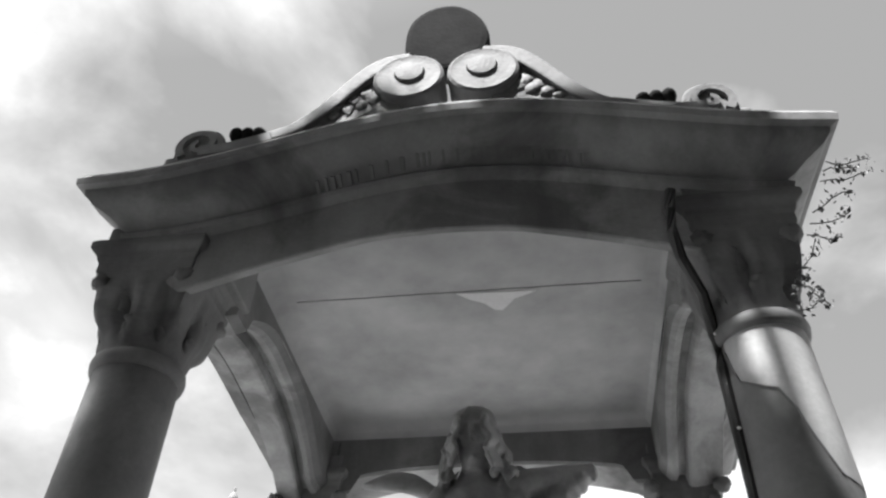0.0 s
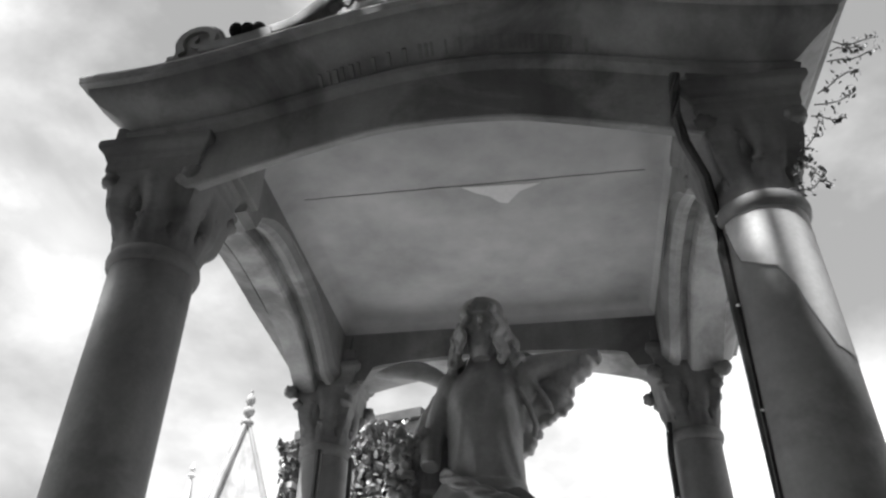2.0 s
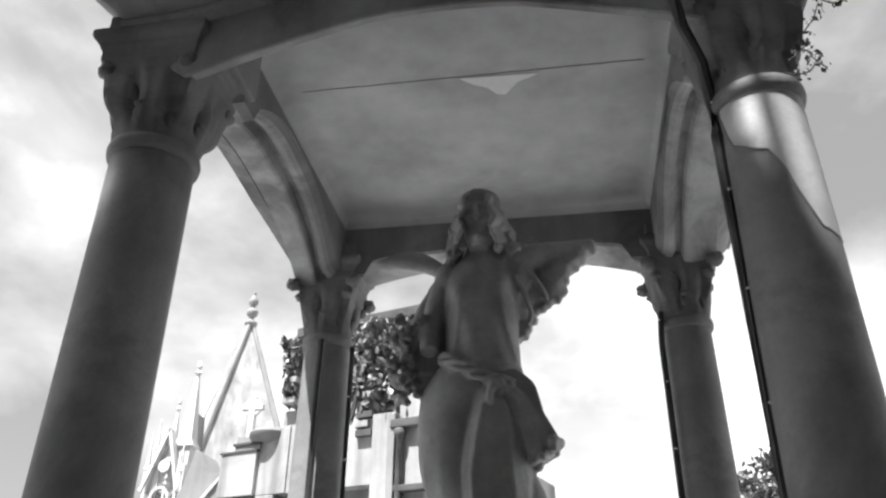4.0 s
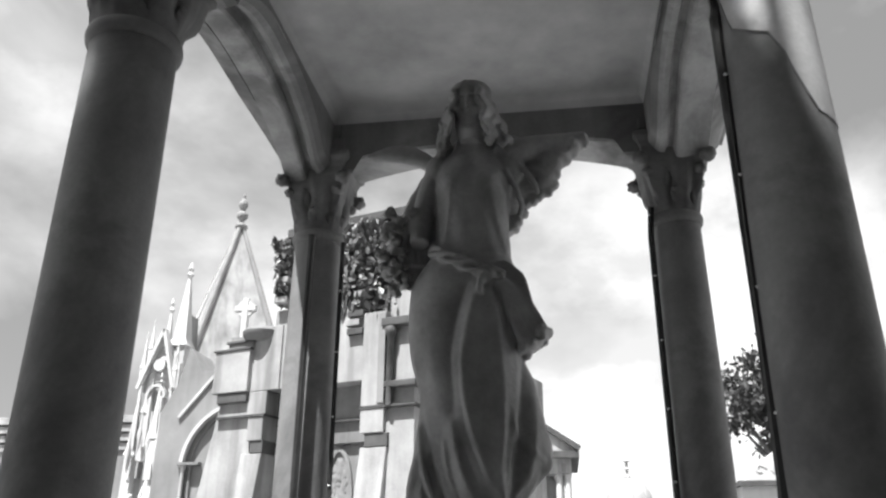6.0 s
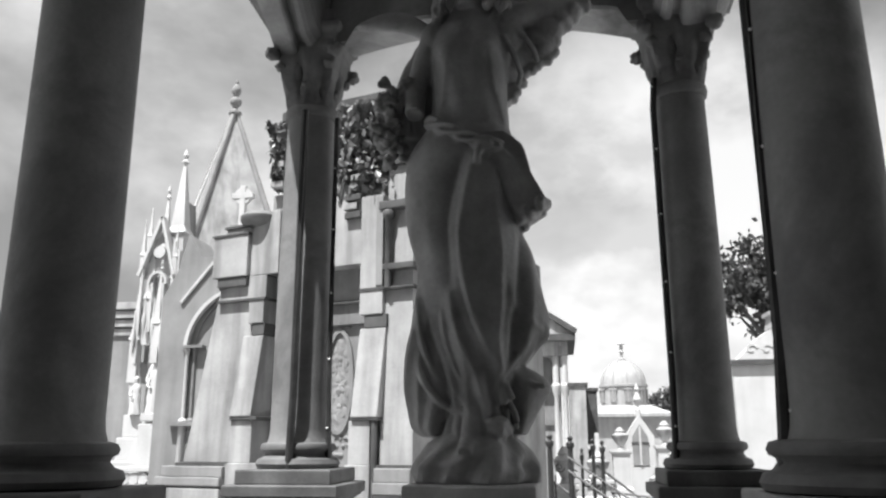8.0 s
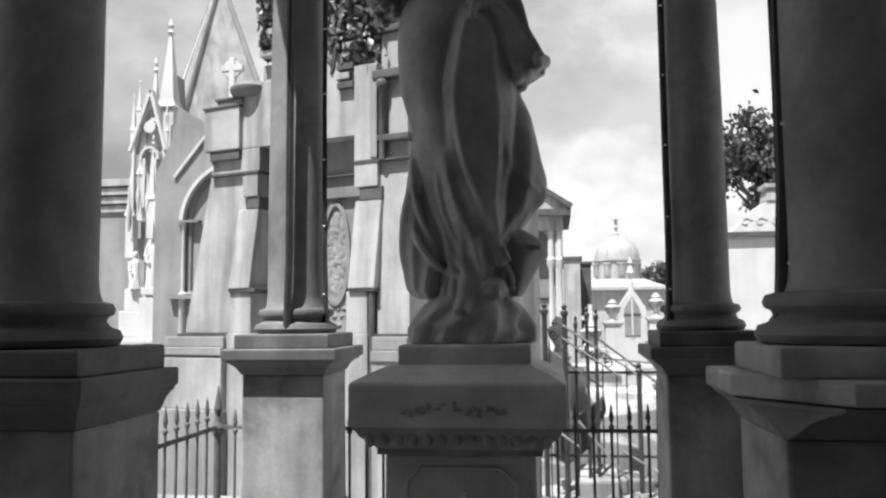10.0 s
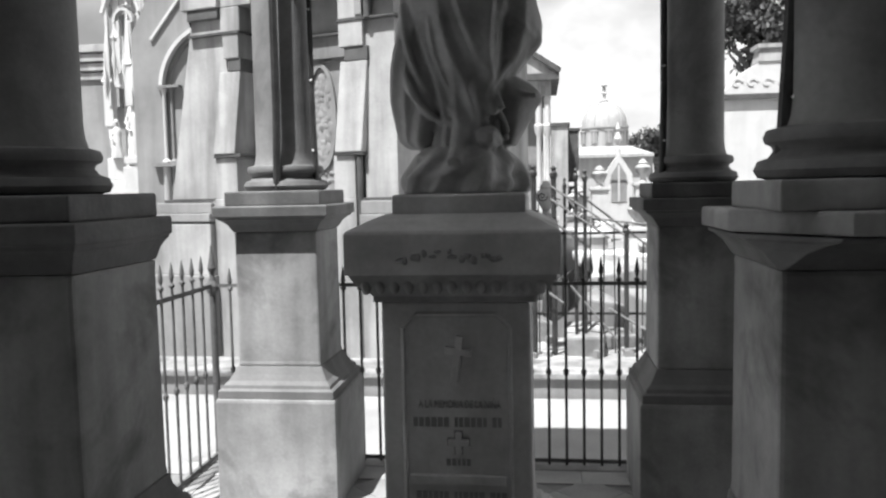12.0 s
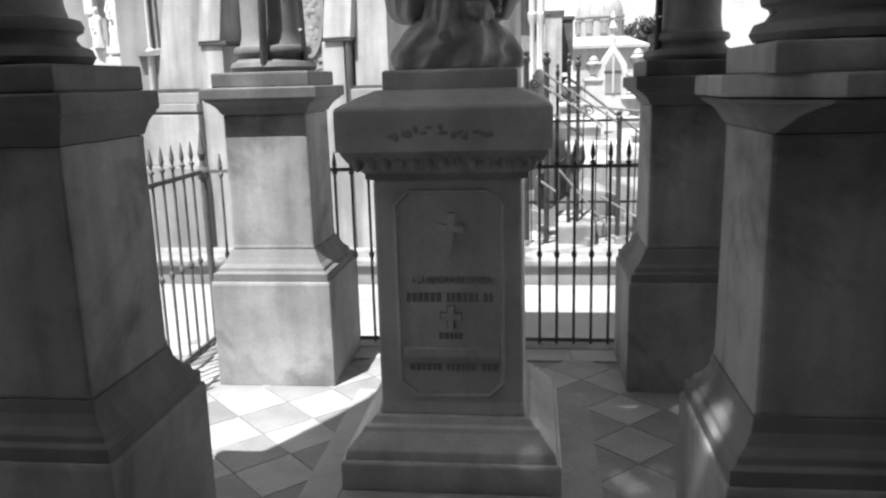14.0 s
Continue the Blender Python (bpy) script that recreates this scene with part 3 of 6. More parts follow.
for s in (-1, 1):
    c0 = s * 0.152
    # the S-shaped scroll: a thick band that falls from the volute
    upper = [(s * x, z) for x, z in spline(((0.152, 4.728), (0.25, 4.714), (0.33, 4.665), (0.41, 4.565), (0.51, 4.42), (0.61, 4.32), (0.69, 4.285)), 5)]
    lower = []
    for i, (x, z) in enumerate(upper):
        (xa, za), (xb, zb) = upper[max(0, i - 1)], upper[min(len(upper) - 1, i + 1)]
        slope = math.atan2(zb - za, abs(xb - xa))
        t = 0.092 - 0.045 * i / (len(upper) - 1)
        lower.append((x + s * t * math.sin(slope), z - t * math.cos(slope)))
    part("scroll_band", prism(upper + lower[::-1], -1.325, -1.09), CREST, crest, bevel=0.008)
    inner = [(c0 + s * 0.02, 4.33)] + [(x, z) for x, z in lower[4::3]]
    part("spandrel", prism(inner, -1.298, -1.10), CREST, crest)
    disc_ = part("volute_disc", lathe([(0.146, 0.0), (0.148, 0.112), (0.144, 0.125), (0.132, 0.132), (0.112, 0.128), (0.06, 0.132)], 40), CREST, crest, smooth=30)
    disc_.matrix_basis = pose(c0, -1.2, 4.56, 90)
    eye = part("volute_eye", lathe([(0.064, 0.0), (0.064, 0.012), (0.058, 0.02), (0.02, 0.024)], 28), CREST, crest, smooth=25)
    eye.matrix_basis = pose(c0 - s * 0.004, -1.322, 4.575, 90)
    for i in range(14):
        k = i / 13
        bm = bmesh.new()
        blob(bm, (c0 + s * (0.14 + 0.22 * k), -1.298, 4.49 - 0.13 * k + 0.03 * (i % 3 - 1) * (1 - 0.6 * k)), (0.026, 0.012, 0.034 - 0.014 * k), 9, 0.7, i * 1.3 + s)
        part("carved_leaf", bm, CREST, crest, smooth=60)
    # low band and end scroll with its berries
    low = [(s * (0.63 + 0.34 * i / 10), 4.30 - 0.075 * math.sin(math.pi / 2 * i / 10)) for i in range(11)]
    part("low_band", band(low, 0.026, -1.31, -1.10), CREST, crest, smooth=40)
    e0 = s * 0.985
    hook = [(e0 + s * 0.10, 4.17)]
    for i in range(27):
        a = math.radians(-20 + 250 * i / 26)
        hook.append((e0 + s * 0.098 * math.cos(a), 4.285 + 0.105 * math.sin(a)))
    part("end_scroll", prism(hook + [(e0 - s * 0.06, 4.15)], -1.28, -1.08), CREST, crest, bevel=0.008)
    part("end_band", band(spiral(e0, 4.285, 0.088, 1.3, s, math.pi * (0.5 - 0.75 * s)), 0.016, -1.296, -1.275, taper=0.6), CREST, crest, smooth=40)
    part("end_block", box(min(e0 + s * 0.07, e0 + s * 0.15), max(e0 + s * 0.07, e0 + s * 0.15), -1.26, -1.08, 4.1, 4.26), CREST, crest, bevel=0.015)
    for i in range(3):
        bm = bmesh.new()
        blob(bm, (s * (0.85 - 0.048 * i), -1.27, 4.345 - 0.003 * i), (0.03, 0.034, 0.036 - 0.004 * i), 12)
        part("berry", bm, DARK_STONE, crest, smooth=80)
shell = []
for i in range(41):
    a = math.radians(-62 + 304 * i / 40)
    shell.append((-0.03 + (0.195 + 0.008 * math.cos(3 * a)) * math.cos(a), 5.02 + 0.275 * math.sin(a)))
part("leaf_finial", prism(shell, -1.20, -1.10), DARK_STONE, crest, "dark rounded leaf finial", bevel=0.03)
# worn inscription on the front cove: bars the size of the letters
rnd = random.Random(9)
x = -0.50
while x < 0.52:
    w = rnd.uniform(0.008, 0.018)
    lift = max(3.945 + crown(x) * 0.9, arch_z(x - CX, AX, 0) + 0.06) - 3.945
    bm = bmesh.new()
    near = [bm.verts.new((x + dx, CY - AY - o, z + lift - 0.0012)) for dx, o, z in ((0, 0.205, 3.951), (w, 0.205, 3.951), (w, 0.25, 3.976), (0, 0.25, 3.976))]
    far = [bm.verts.new((v.co.x, v.co.y + 0.006, v.co.z + 0.012)) for v in near]
    bm.faces.new(near)
    bm.faces.new(far[::-1])
    for i in range(4):
        bm.faces.new((near[i], far[i], far[(i + 1) % 4], near[(i + 1) % 4]))
    part("inscription_bar", bm, MARBLE_DARK, entab)
    x += w + rnd.choice((0.012, 0.02, 0.045))

# ---------------------------------------------------------------- statue and its pedestal
sp = thing("statue_pedestal", "grey marble statue pedestal with carved frieze and inscribed panel", "pedestal")
part("foot_block", square_loft([(0.40, 0), (0.40, 0.105), (0.395, 0.115)], cx=-0.03), PEDESTAL, sp, bevel=0.006)
part("foot_moulding", square_loft([(0.385, 0.115), (0.38, 0.15), (0.33, 0.205), (0.322, 0.22), (0.305, 0.225), (0.29, 0.25)], cx=-0.03), PEDESTAL, sp, bevel=0.004)
part("die", square_loft([(0.275, 0.25), (0.265, 0.30), (0.262, 1.125)], cx=-0.03), PEDESTAL, sp, bevel=0.01)
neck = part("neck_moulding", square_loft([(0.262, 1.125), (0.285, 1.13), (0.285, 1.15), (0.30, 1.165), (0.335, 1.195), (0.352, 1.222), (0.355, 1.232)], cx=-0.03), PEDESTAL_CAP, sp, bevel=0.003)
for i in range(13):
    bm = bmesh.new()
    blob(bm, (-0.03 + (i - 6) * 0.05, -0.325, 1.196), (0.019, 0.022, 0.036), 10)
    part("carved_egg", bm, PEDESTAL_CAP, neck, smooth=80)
slab = part("cap_slab", square_loft([(0.367, 1.232), (0.367, 1.372), (0.36, 1.382), (0.30, 1.412), (0.245, 1.435)], cx=-0.03), PEDESTAL, sp, bevel=0.005)
part("top_block", square_loft([(0.235, 1.432), (0.235, 1.497), (0.228, 1.503)], cx=-0.015), PEDESTAL, sp, bevel=0.005)


def outline_panel(x0, x1, z0, z1, cut):
    return [(x0 + cut, z0), (x1 - cut, z0), (x1, z0 + cut), (x1, z1 - cut), (x1 - cut, z1), (x0 + cut, z1), (x0, z1 - cut), (x0, z0 + cut)]


# inscribed panel, framed by a raised border
FY = -0.262
panel = part("panel", prism(outline_panel(-0.205, 0.15, 0.335, 1.075, 0.045), FY - 0.004, FY + 0.05), PEDESTAL, sp, "inscribed panel with cut corners")
frame_pts = outline_panel(-0.215, 0.16, 0.325, 1.085, 0.05)
bm = bmesh.new()
for a, b in zip(frame_pts, frame_pts[1:] + frame_pts[:1]):
    tube([(a[0], FY - 0.004, a[1]), (b[0], FY - 0.004, b[1])], 0.0075, 6, bm)
part("panel_border", bm, PEDESTAL, panel)


def cross_bm(x, z, w, h, t, y0, y1, bar=0.66, lean=0.0):
    bm = prism([(x - t, z), (x + t, z), (x + t, z + h), (x - t, z + h)], y0, y1)
    zb = z + h * bar
    prism([(x - w, zb - t), (x + w, zb - t), (x + w, zb + t), (x - w, zb + t)], y0 - 0.001, y1, bm)
    for v in bm.verts:
        dx, dz = v.co.x - x, v.co.z - z - h / 2
        v.co.x, v.co.z = x + dx * math.cos(lean) + dz * math.sin(lean), z + h / 2 + dz * math.cos(lean) - dx * math.sin(lean)
    return bm


part("relief_cross", cross_bm(-0.025, 0.845, 0.046, 0.165, 0.013, FY - 0.022, FY, lean=0.14), PEDESTAL, panel, "raised Latin cross", bevel=0.004)
part("small_cross_ground", cross_bm(-0.025, 0.583, 0.041, 0.088, 0.0155, FY - 0.006, FY, 0.53), LETTER, panel, "dark cross-shaped ground")
part("small_cross", cross_bm(-0.025, 0.588, 0.036, 0.078, 0.0105, FY - 0.024, FY, 0.53), PEDESTAL, panel, "small raised cross", bevel=0.003)
# inscription: one line that can be read, bars for the rest
def lettering(text, x0, x1, z, height, y, parent):
    """One line of raised letters on a face turned to -y."""
    cu = bpy.data.curves.new("inscription_line", "FONT")
    cu.body, cu.size, cu.extrude = text, height / 0.69, 0.002
    ob = bpy.data.objects.new("inscription_line", cu)
    me = bpy.data.meshes.new_from_object(ob)
    bpy.data.objects.remove(ob)
    xs = [v.co.x for v in me.vertices]
    k = (x1 - x0) / (max(xs) - min(xs))
    for v in me.vertices:
        v.co = (x0 + (v.co.x - min(xs)) * k, y - v.co.z, z - height / 2 + v.co.y)
    me.materials.clear()
    me.materials.append(LETTER)
    line = new("inscription_line", me)
    line.parent = parent
    line["label"] = "raised dark letters"


lettering("A LA MEMORIA DE LA NIÑA", -0.165, 0.125, 0.765, 0.027, FY - 0.005, panel)
rnd = random.Random(5)
for z, x0, x1, h in ((0.70, -0.185, 0.14, 0.034), (0.555, -0.07, 0.02, 0.024), (0.435, -0.18, 0.145, 0.026)):
    x, n = x0, 0
    while x < x1 - 0.012:
        w = min(rnd.uniform(0.011, 0.019), x1 - x)
        part("inscription_bar", box(x, x + w, FY - 0.0065, FY, z - h / 2, z + h / 2), LETTER, panel)
        n += 1
        x += w + (0.02 if n % 6 == 0 else 0.0045)
part("panel_ledge", box(-0.2, 0.145, FY - 0.02, FY, 0.475, 0.51), PEDESTAL, panel, bevel=0.004)
rnd = random.Random(12)
for i in range(16):
    bm = bmesh.new()
    k = (i - 7.5) / 7.5
    blob(bm, (-0.03 + 0.17 * k + rnd.uniform(-0.01, 0.01), -0.367, 1.30 - 0.02 * k * k + rnd.uniform(-0.014, 0.014)), (rnd.uniform(0.008, 0.02), 0.008, rnd.uniform(0.006, 0.016)), 7, 0.7, i * 0.9)
    part("carved_sprig", bm, PEDESTAL_CAP, slab, smooth=60)


def loft(bm, rows, n=40, swell=None, cloth=None):
    """Rows of (z, x, y, rx, ry, turn); swell(z, angle) scales the outline, cloth() lays folds on it."""
    rings = []
    for z, x, y, rx, ry, turn in rows:
        ring_ = []
        for i in range(n):
            a = 2 * math.pi * i / n
            k = 1 + (swell(z, a) if swell else 0)
            px, py = rx * math.cos(a) * k, ry * math.sin(a) * k
            if cloth:
                d = cloth(z, a, x, rx)
                px, py = px + d * math.cos(a), py + d * math.sin(a)
            ct, st = math.cos(turn), math.sin(turn)
            ring_.append(bm.verts.new((x + px * ct - py * st, y + px * st + py * ct, z)))
        rings.append(ring_)
    for a, b in zip(rings, rings[1:]):
        for i in range(n):
            bm.faces.new((a[i], a[(i + 1) % n], b[(i + 1) % n], b[i]))
    bm.faces.new(rings[0][::-1])
    bm.faces.new(rings[-1])


def track(line):
    """x along a line of (x, z), as a function of z; its ends hold."""
    pts = sorted((z, x) for x, z in spline(line, 6))
    zs, xs = [p[0] for p in pts], [p[1] for p in pts]
    return lambda z: float(np.interp(z, zs, xs))


def crest(d, left, right):
    """A ridge with a hard crest: a steep and a slow side."""
    k = abs(d) / (left if d < 0 else right)
    return 0.0 if k >= 1 else (1 - k) ** 1.6


# folds of the skirt: the crest's line, the width of its two sides, height, where it starts and ends
FOLDS = [(track(line), left, right, high, max(z for x, z in line), min(z for x, z in line)) for line, left, right, high in (
    (((0.012, 2.79), (-0.03, 2.534), (-0.05, 2.379), (-0.03, 2.161), (0.049, 1.967), (0.118, 1.872)), 0.05, 0.2, 0.022),
    (((-0.245, 2.52), (-0.215, 2.25), (-0.165, 2.05), (-0.12, 1.891), (-0.064, 1.78)), 0.10, 0.03, 0.03),
    (((-0.20, 2.25), (-0.15, 2.06), (-0.085, 1.875), (-0.02, 1.76)), 0.025, 0.05, 0.024),
    (((-0.10, 2.2), (-0.06, 2.03), (0.0, 1.89), (0.05, 1.79)), 0.06, 0.03, 0.022),
    (((0.192, 2.56), (0.18, 2.321), (0.15, 2.124), (0.125, 1.95)), 0.03, 0.05, -0.03),
    (((0.215, 2.50), (0.215, 2.25), (0.20, 2.1), (0.17, 1.96)), 0.04, 0.08, 0.02),
    (((0.09, 2.3), (0.09, 2.15), (0.075, 2.0), (0.08, 1.88)), 0.05, 0.02, 0.018),
    (((-0.03, 2.74), (-0.07, 2.6), (-0.1, 2.45), (-0.1, 2.25)), 0.09, 0.05, -0.028),
    (((-0.04, 2.6), (-0.065, 2.4), (-0.05, 2.2), (0.02, 2.0)), 0.025, 0.015, -0.014),
    (((0.07, 2.73), (0.09, 2.6), (0.1, 2.4), (0.1, 2.25)), 0.09, 0.08, 0.02),
    (((0.13, 2.2), (0.16, 2.12), (0.20, 2.08), (0.25, 2.06)), 0.03, 0.05, 0.02))]


def fold(z, a, x, rx):
    """How far the cloth stands out, in metres, at height z and angle a; x, rx: the skirt's middle and half width."""
    px = x + rx * math.cos(a)
    out = 0.0
    if math.sin(a) < 0.25:
        for line, left, right, high, top, low in FOLDS:
            if low - 0.06 < z < top + 0.04:
                ends = min(1.0, (top + 0.04 - z) / 0.12, (z - low + 0.06) / 0.1)
                out += high * ends * crest(px - line(z), left, right)
        out *= min(1.0, 0.35 + 1.2 * (1 - abs(math.cos(a))))
    else:
        out = 0.02 * math.sin(7 * a + 3 * z)
    if z < 2.15:
        out += 0.008 * (2.15 - z) / 0.4 * math.sin(15 * (a + 1.3 * z))
    return out


def ragged(poly, y0, y1, bm, amp, seed):
    """A thick plate with a broken, feathered outline."""
    r = random.Random(seed)
    out = []
    n = len(poly)
    for i, (x, z) in enumerate(poly):
        x2, z2 = poly[(i + 1) % n]
        m = max(1, int(math.hypot(x2 - x, z2 - z) / 0.03))
        for k in range(m):
            t = k / m
            out.append((x + (x2 - x) * t + r.uniform(-amp, amp), z + (z2 - z) * t + r.uniform(-amp, amp)))
    prism(out, y0, y1, bm)


def make_statue():
    bm = bmesh.new()
    # rock under the feet
    loft(bm, spline([(1.503, -0.015, 0.0, 0.232, 0.21, 0), (1.55, -0.015, 0.0, 0.232, 0.21, 0.1), (1.61, -0.015, 0.0, 0.205, 0.19, 0.2), (1.66, -0.01, 0.0, 0.16, 0.15, 0.2), (1.70, 0.0, 0.0, 0.09, 0.09, 0)], 5), 48,
         lambda z, a: 0.06 * math.sin(5 * a + 9 * z) + 0.05 * math.sin(11 * a - 14 * z) + 0.09 * noise.noise(Vector((3.5 * math.cos(a), 3.5 * math.sin(a), 22 * z))))
    # gathered robe with its sweeping folds
    robe = spline([(1.63, 0.0, -0.01, 0.14, 0.12, 0.0), (1.70, 0.0, -0.01, 0.135, 0.115, 0.0), (1.77, 0.01, -0.01, 0.12, 0.11, 0.0), (1.84, 0.01, -0.01, 0.128, 0.12, 0.0), (1.93, 0.015, 0.0, 0.165, 0.145, 0.1), (2.02, 0.035, 0.0, 0.212, 0.165, 0.1),
                   (2.1, 0.045, 0.0, 0.24, 0.17, 0.1), (2.2, 0.022, 0.0, 0.242, 0.172, 0.1), (2.33, 0.003, 0.0, 0.23, 0.172, 0.05), (2.49, -0.043, 0.0, 0.232, 0.175, 0.0), (2.6, -0.05, 0.0, 0.238, 0.175, 0.0), (2.7, -0.052, 0.0, 0.236, 0.165, 0.0), (2.80, -0.052, 0.0, 0.22, 0.15, 0.0), (2.9, -0.03, 0.0, 0.18, 0.125, 0.0)], 9)
    loft(bm, robe, 160, None, fold)
    # torso: waist, ribs, chest and sloping shoulders under a thin bodice
    torso = spline([(2.84, -0.025, 0.0, 0.17, 0.118, 0), (2.95, -0.018, 0.0, 0.163, 0.112, 0), (3.06, -0.018, -0.005, 0.156, 0.108, 0), (3.18, -0.015, -0.01, 0.166, 0.112, 0), (3.28, -0.01, -0.005, 0.176, 0.108, 0),
                    (3.36, -0.01, 0.005, 0.168, 0.1, 0), (3.43, -0.01, 0.01, 0.1, 0.075, 0), (3.50, -0.015, -0.005, 0.062, 0.062, 0), (3.56, -0.02, -0.01, 0.06, 0.062, 0)], 6)

    def bodice(z, a, x, rx):
        px = rx * math.cos(a)
        if math.sin(a) > 0:
            return 0.0
        d = 0.030 * math.exp(-((px + 0.075) / 0.05) ** 2 - ((z - 3.24) / 0.06) ** 2) + 0.030 * math.exp(-((px - 0.07) / 0.05) ** 2 - ((z - 3.24) / 0.06) ** 2)
        d += 0.012 * math.exp(-(px / 0.05) ** 2 - ((z - 2.98) / 0.07) ** 2)
        d -= 0.004 * math.exp(-(px / 0.03) ** 2)
        d += 0.010 * crest(px - 0.10 + 0.25 * (z - 3.1), 0.02, 0.035) * (1 if 2.9 < z < 3.25 else 0)
        d += 0.008 * crest(px + 0.09 - 0.15 * (z - 3.1), 0.03, 0.02) * (1 if 2.9 < z < 3.2 else 0)
        return d + 0.003 * math.sin(60 * px + 20 * z)

    loft(bm, torso, 72, None, bodice)
    # bowed head with a plain brow, nose and chin
    loft(bm, spline([(3.45, -0.02, -0.06, 0.04, 0.045, 0), (3.49, -0.02, -0.062, 0.056, 0.062, 0), (3.56, -0.02, -0.045, 0.072, 0.085, 0), (3.62, -0.02, -0.03, 0.084, 0.102, 0), (3.69, -0.02, -0.01, 0.096, 0.112, 0), (3.735, -0.02, -0.002, 0.098, 0.106, 0), (3.762, -0.02, 0.0, 0.082, 0.088, 0), (3.775, -0.02, 0.0, 0.05, 0.055, 0)], 5), 36)
    tube([(-0.02, -0.142, 3.64), (-0.02, -0.150, 3.60), (-0.02, -0.150, 3.565)], 0.013, 8, bm, 1.2)
    blob(bm, (-0.02, -0.115, 3.49), (0.024, 0.022, 0.02), 10)
    blob(bm, (-0.055, -0.118, 3.575), (0.025, 0.018, 0.03), 10)
    blob(bm, (0.015, -0.118, 3.575), (0.025, 0.018, 0.03), 10)
    blob(bm, (-0.02, -0.125, 3.645), (0.06, 0.022, 0.016), 12)
    # long wavy hair, parted in the middle, in thick locks down to the shoulders
    r = random.Random(11)
    for side in (-1, 1):
        for i in range(11):
            a = i / 10
            x0 = -0.02 + side * (0.008 + 0.05 * a)
            y0 = -0.085 + 0.15 * a
            tip = 3.345 + 0.04 * r.random() + 0.06 * (1 - a) + (0.03 if side < 0 else 0.0)
            ph = r.uniform(0, 6.3)
            pts = []
            for k in range(19):
                q = k / 18
                spread = 0.075 * math.sin(min(1.0, q * 2.4) * math.pi * 0.5) + 0.022 * math.sin(max(0.0, q - 0.45) * 3.0)
                wave = 0.013 * math.sin(17 * q + ph) * min(1.0, 3 * q)
                pts.append((x0 + side * (spread * (0.72 + 0.38 * a) + wave), y0 - 0.055 * math.sin(min(1.0, q * 1.7) * math.pi * 0.5) * (1 - 0.8 * a) + 0.012 * math.cos(15 * q + ph), 3.748 - 0.03 * a * a + (tip - 3.748) * q ** 1.15))
            tube(pts, 0.0165, 8, bm, 0.8)
        # a curl at the end of the front lock
        cx, cz = (0.135, 3.43) if side > 0 else (-0.135, 3.42)
        tube([(cx + 0.03 * (1 - 0.06 * k) * math.cos(0.6 * k), -0.075 - 0.002 * k, cz + 0.034 * (1 - 0.06 * k) * math.sin(0.6 * k)) for k in range(13)], 0.015, 8, bm, 0.7)
        for i in range(7):
            blob(bm, (-0.02 + side * (0.115 + 0.035 * r.random()), -0.05 + 0.08 * r.random(), 3.37 + 0.2 * r.random()), (0.018, 0.022, 0.03), 8, 0.5, i * 0.7 + side)
    # shoulders and upper arms
    blob(bm, (0.145, 0.0, 3.33), (0.075, 0.075, 0.085), 18)
    blob(bm, (-0.16, 0.005, 3.33), (0.072, 0.075, 0.095), 18)
    tube([(-0.17, 0.0, 3.34), (-0.215, 0.0, 3.22), (-0.245, -0.02, 3.08), (-0.24, -0.06, 2.97)], 0.056, 14, bm, 0.75)
    # the raised arm, broken off at the wrist, and the wide sleeve that hangs from it
    tube(spline([(0.12, -0.01, 3.38), (0.21, 0.01, 3.43), (0.31, 0.03, 3.455), (0.41, 0.05, 3.475), (0.492, 0.06, 3.49)], 4), 0.066, 18, bm, 0.62)
    blob(bm, (0.493, 0.058, 3.482), (0.016, 0.036, 0.04), 12, 0.6, 4.0)
    ragged([(0.06, 3.50), (0.17, 3.525), (0.245, 3.50), (0.36, 3.49), (0.475, 3.51), (0.475, 3.46), (0.435, 3.41), (0.385, 3.37), (0.35, 3.32), (0.335, 3.25), (0.29, 3.22), (0.22, 3.185), (0.19, 3.12), (0.15, 3.05), (0.10, 3.02)], 0.03, 0.10, bm, 0.004, 1)
    for x, z, q in ((0.44, 3.43, 0.045), (0.385, 3.40, 0.055), (0.33, 3.36, 0.075), (0.28, 3.30, 0.08), (0.30, 3.27, 0.06), (0.23, 3.26, 0.075), (0.18, 3.22, 0.06), (0.16, 3.15, 0.045)):
        blob(bm, (x - 0.012, 0.045, z + 0.02), (q, 0.055, q * 0.9), 14, 0.15, x * 9)
    for x, z, q in ((0.465, 3.455, 0.018), (0.44, 3.42, 0.020), (0.405, 3.39, 0.022), (0.385, 3.375, 0.016), (0.352, 3.325, 0.026), (0.34, 3.275, 0.028), (0.315, 3.24, 0.026), (0.275, 3.213, 0.018), (0.25, 3.195, 0.02), (0.222, 3.18, 0.016), (0.205, 3.14, 0.022), (0.185, 3.10, 0.016), (0.165, 3.07, 0.022)):
        blob(bm, (x, 0.06, z), (q, 0.035, q), 10, 0.2, z * 7)
    tube([(0.15, -0.055, 3.36), (0.22, -0.045, 3.30), (0.26, -0.02, 3.24), (0.27, 0.01, 3.21)], 0.014, 8, bm, 0.9)
    tube([(0.13, -0.07, 3.30), (0.175, -0.055, 3.22), (0.20, -0.02, 3.15), (0.19, 0.01, 3.11)], 0.014, 8, bm, 0.9)
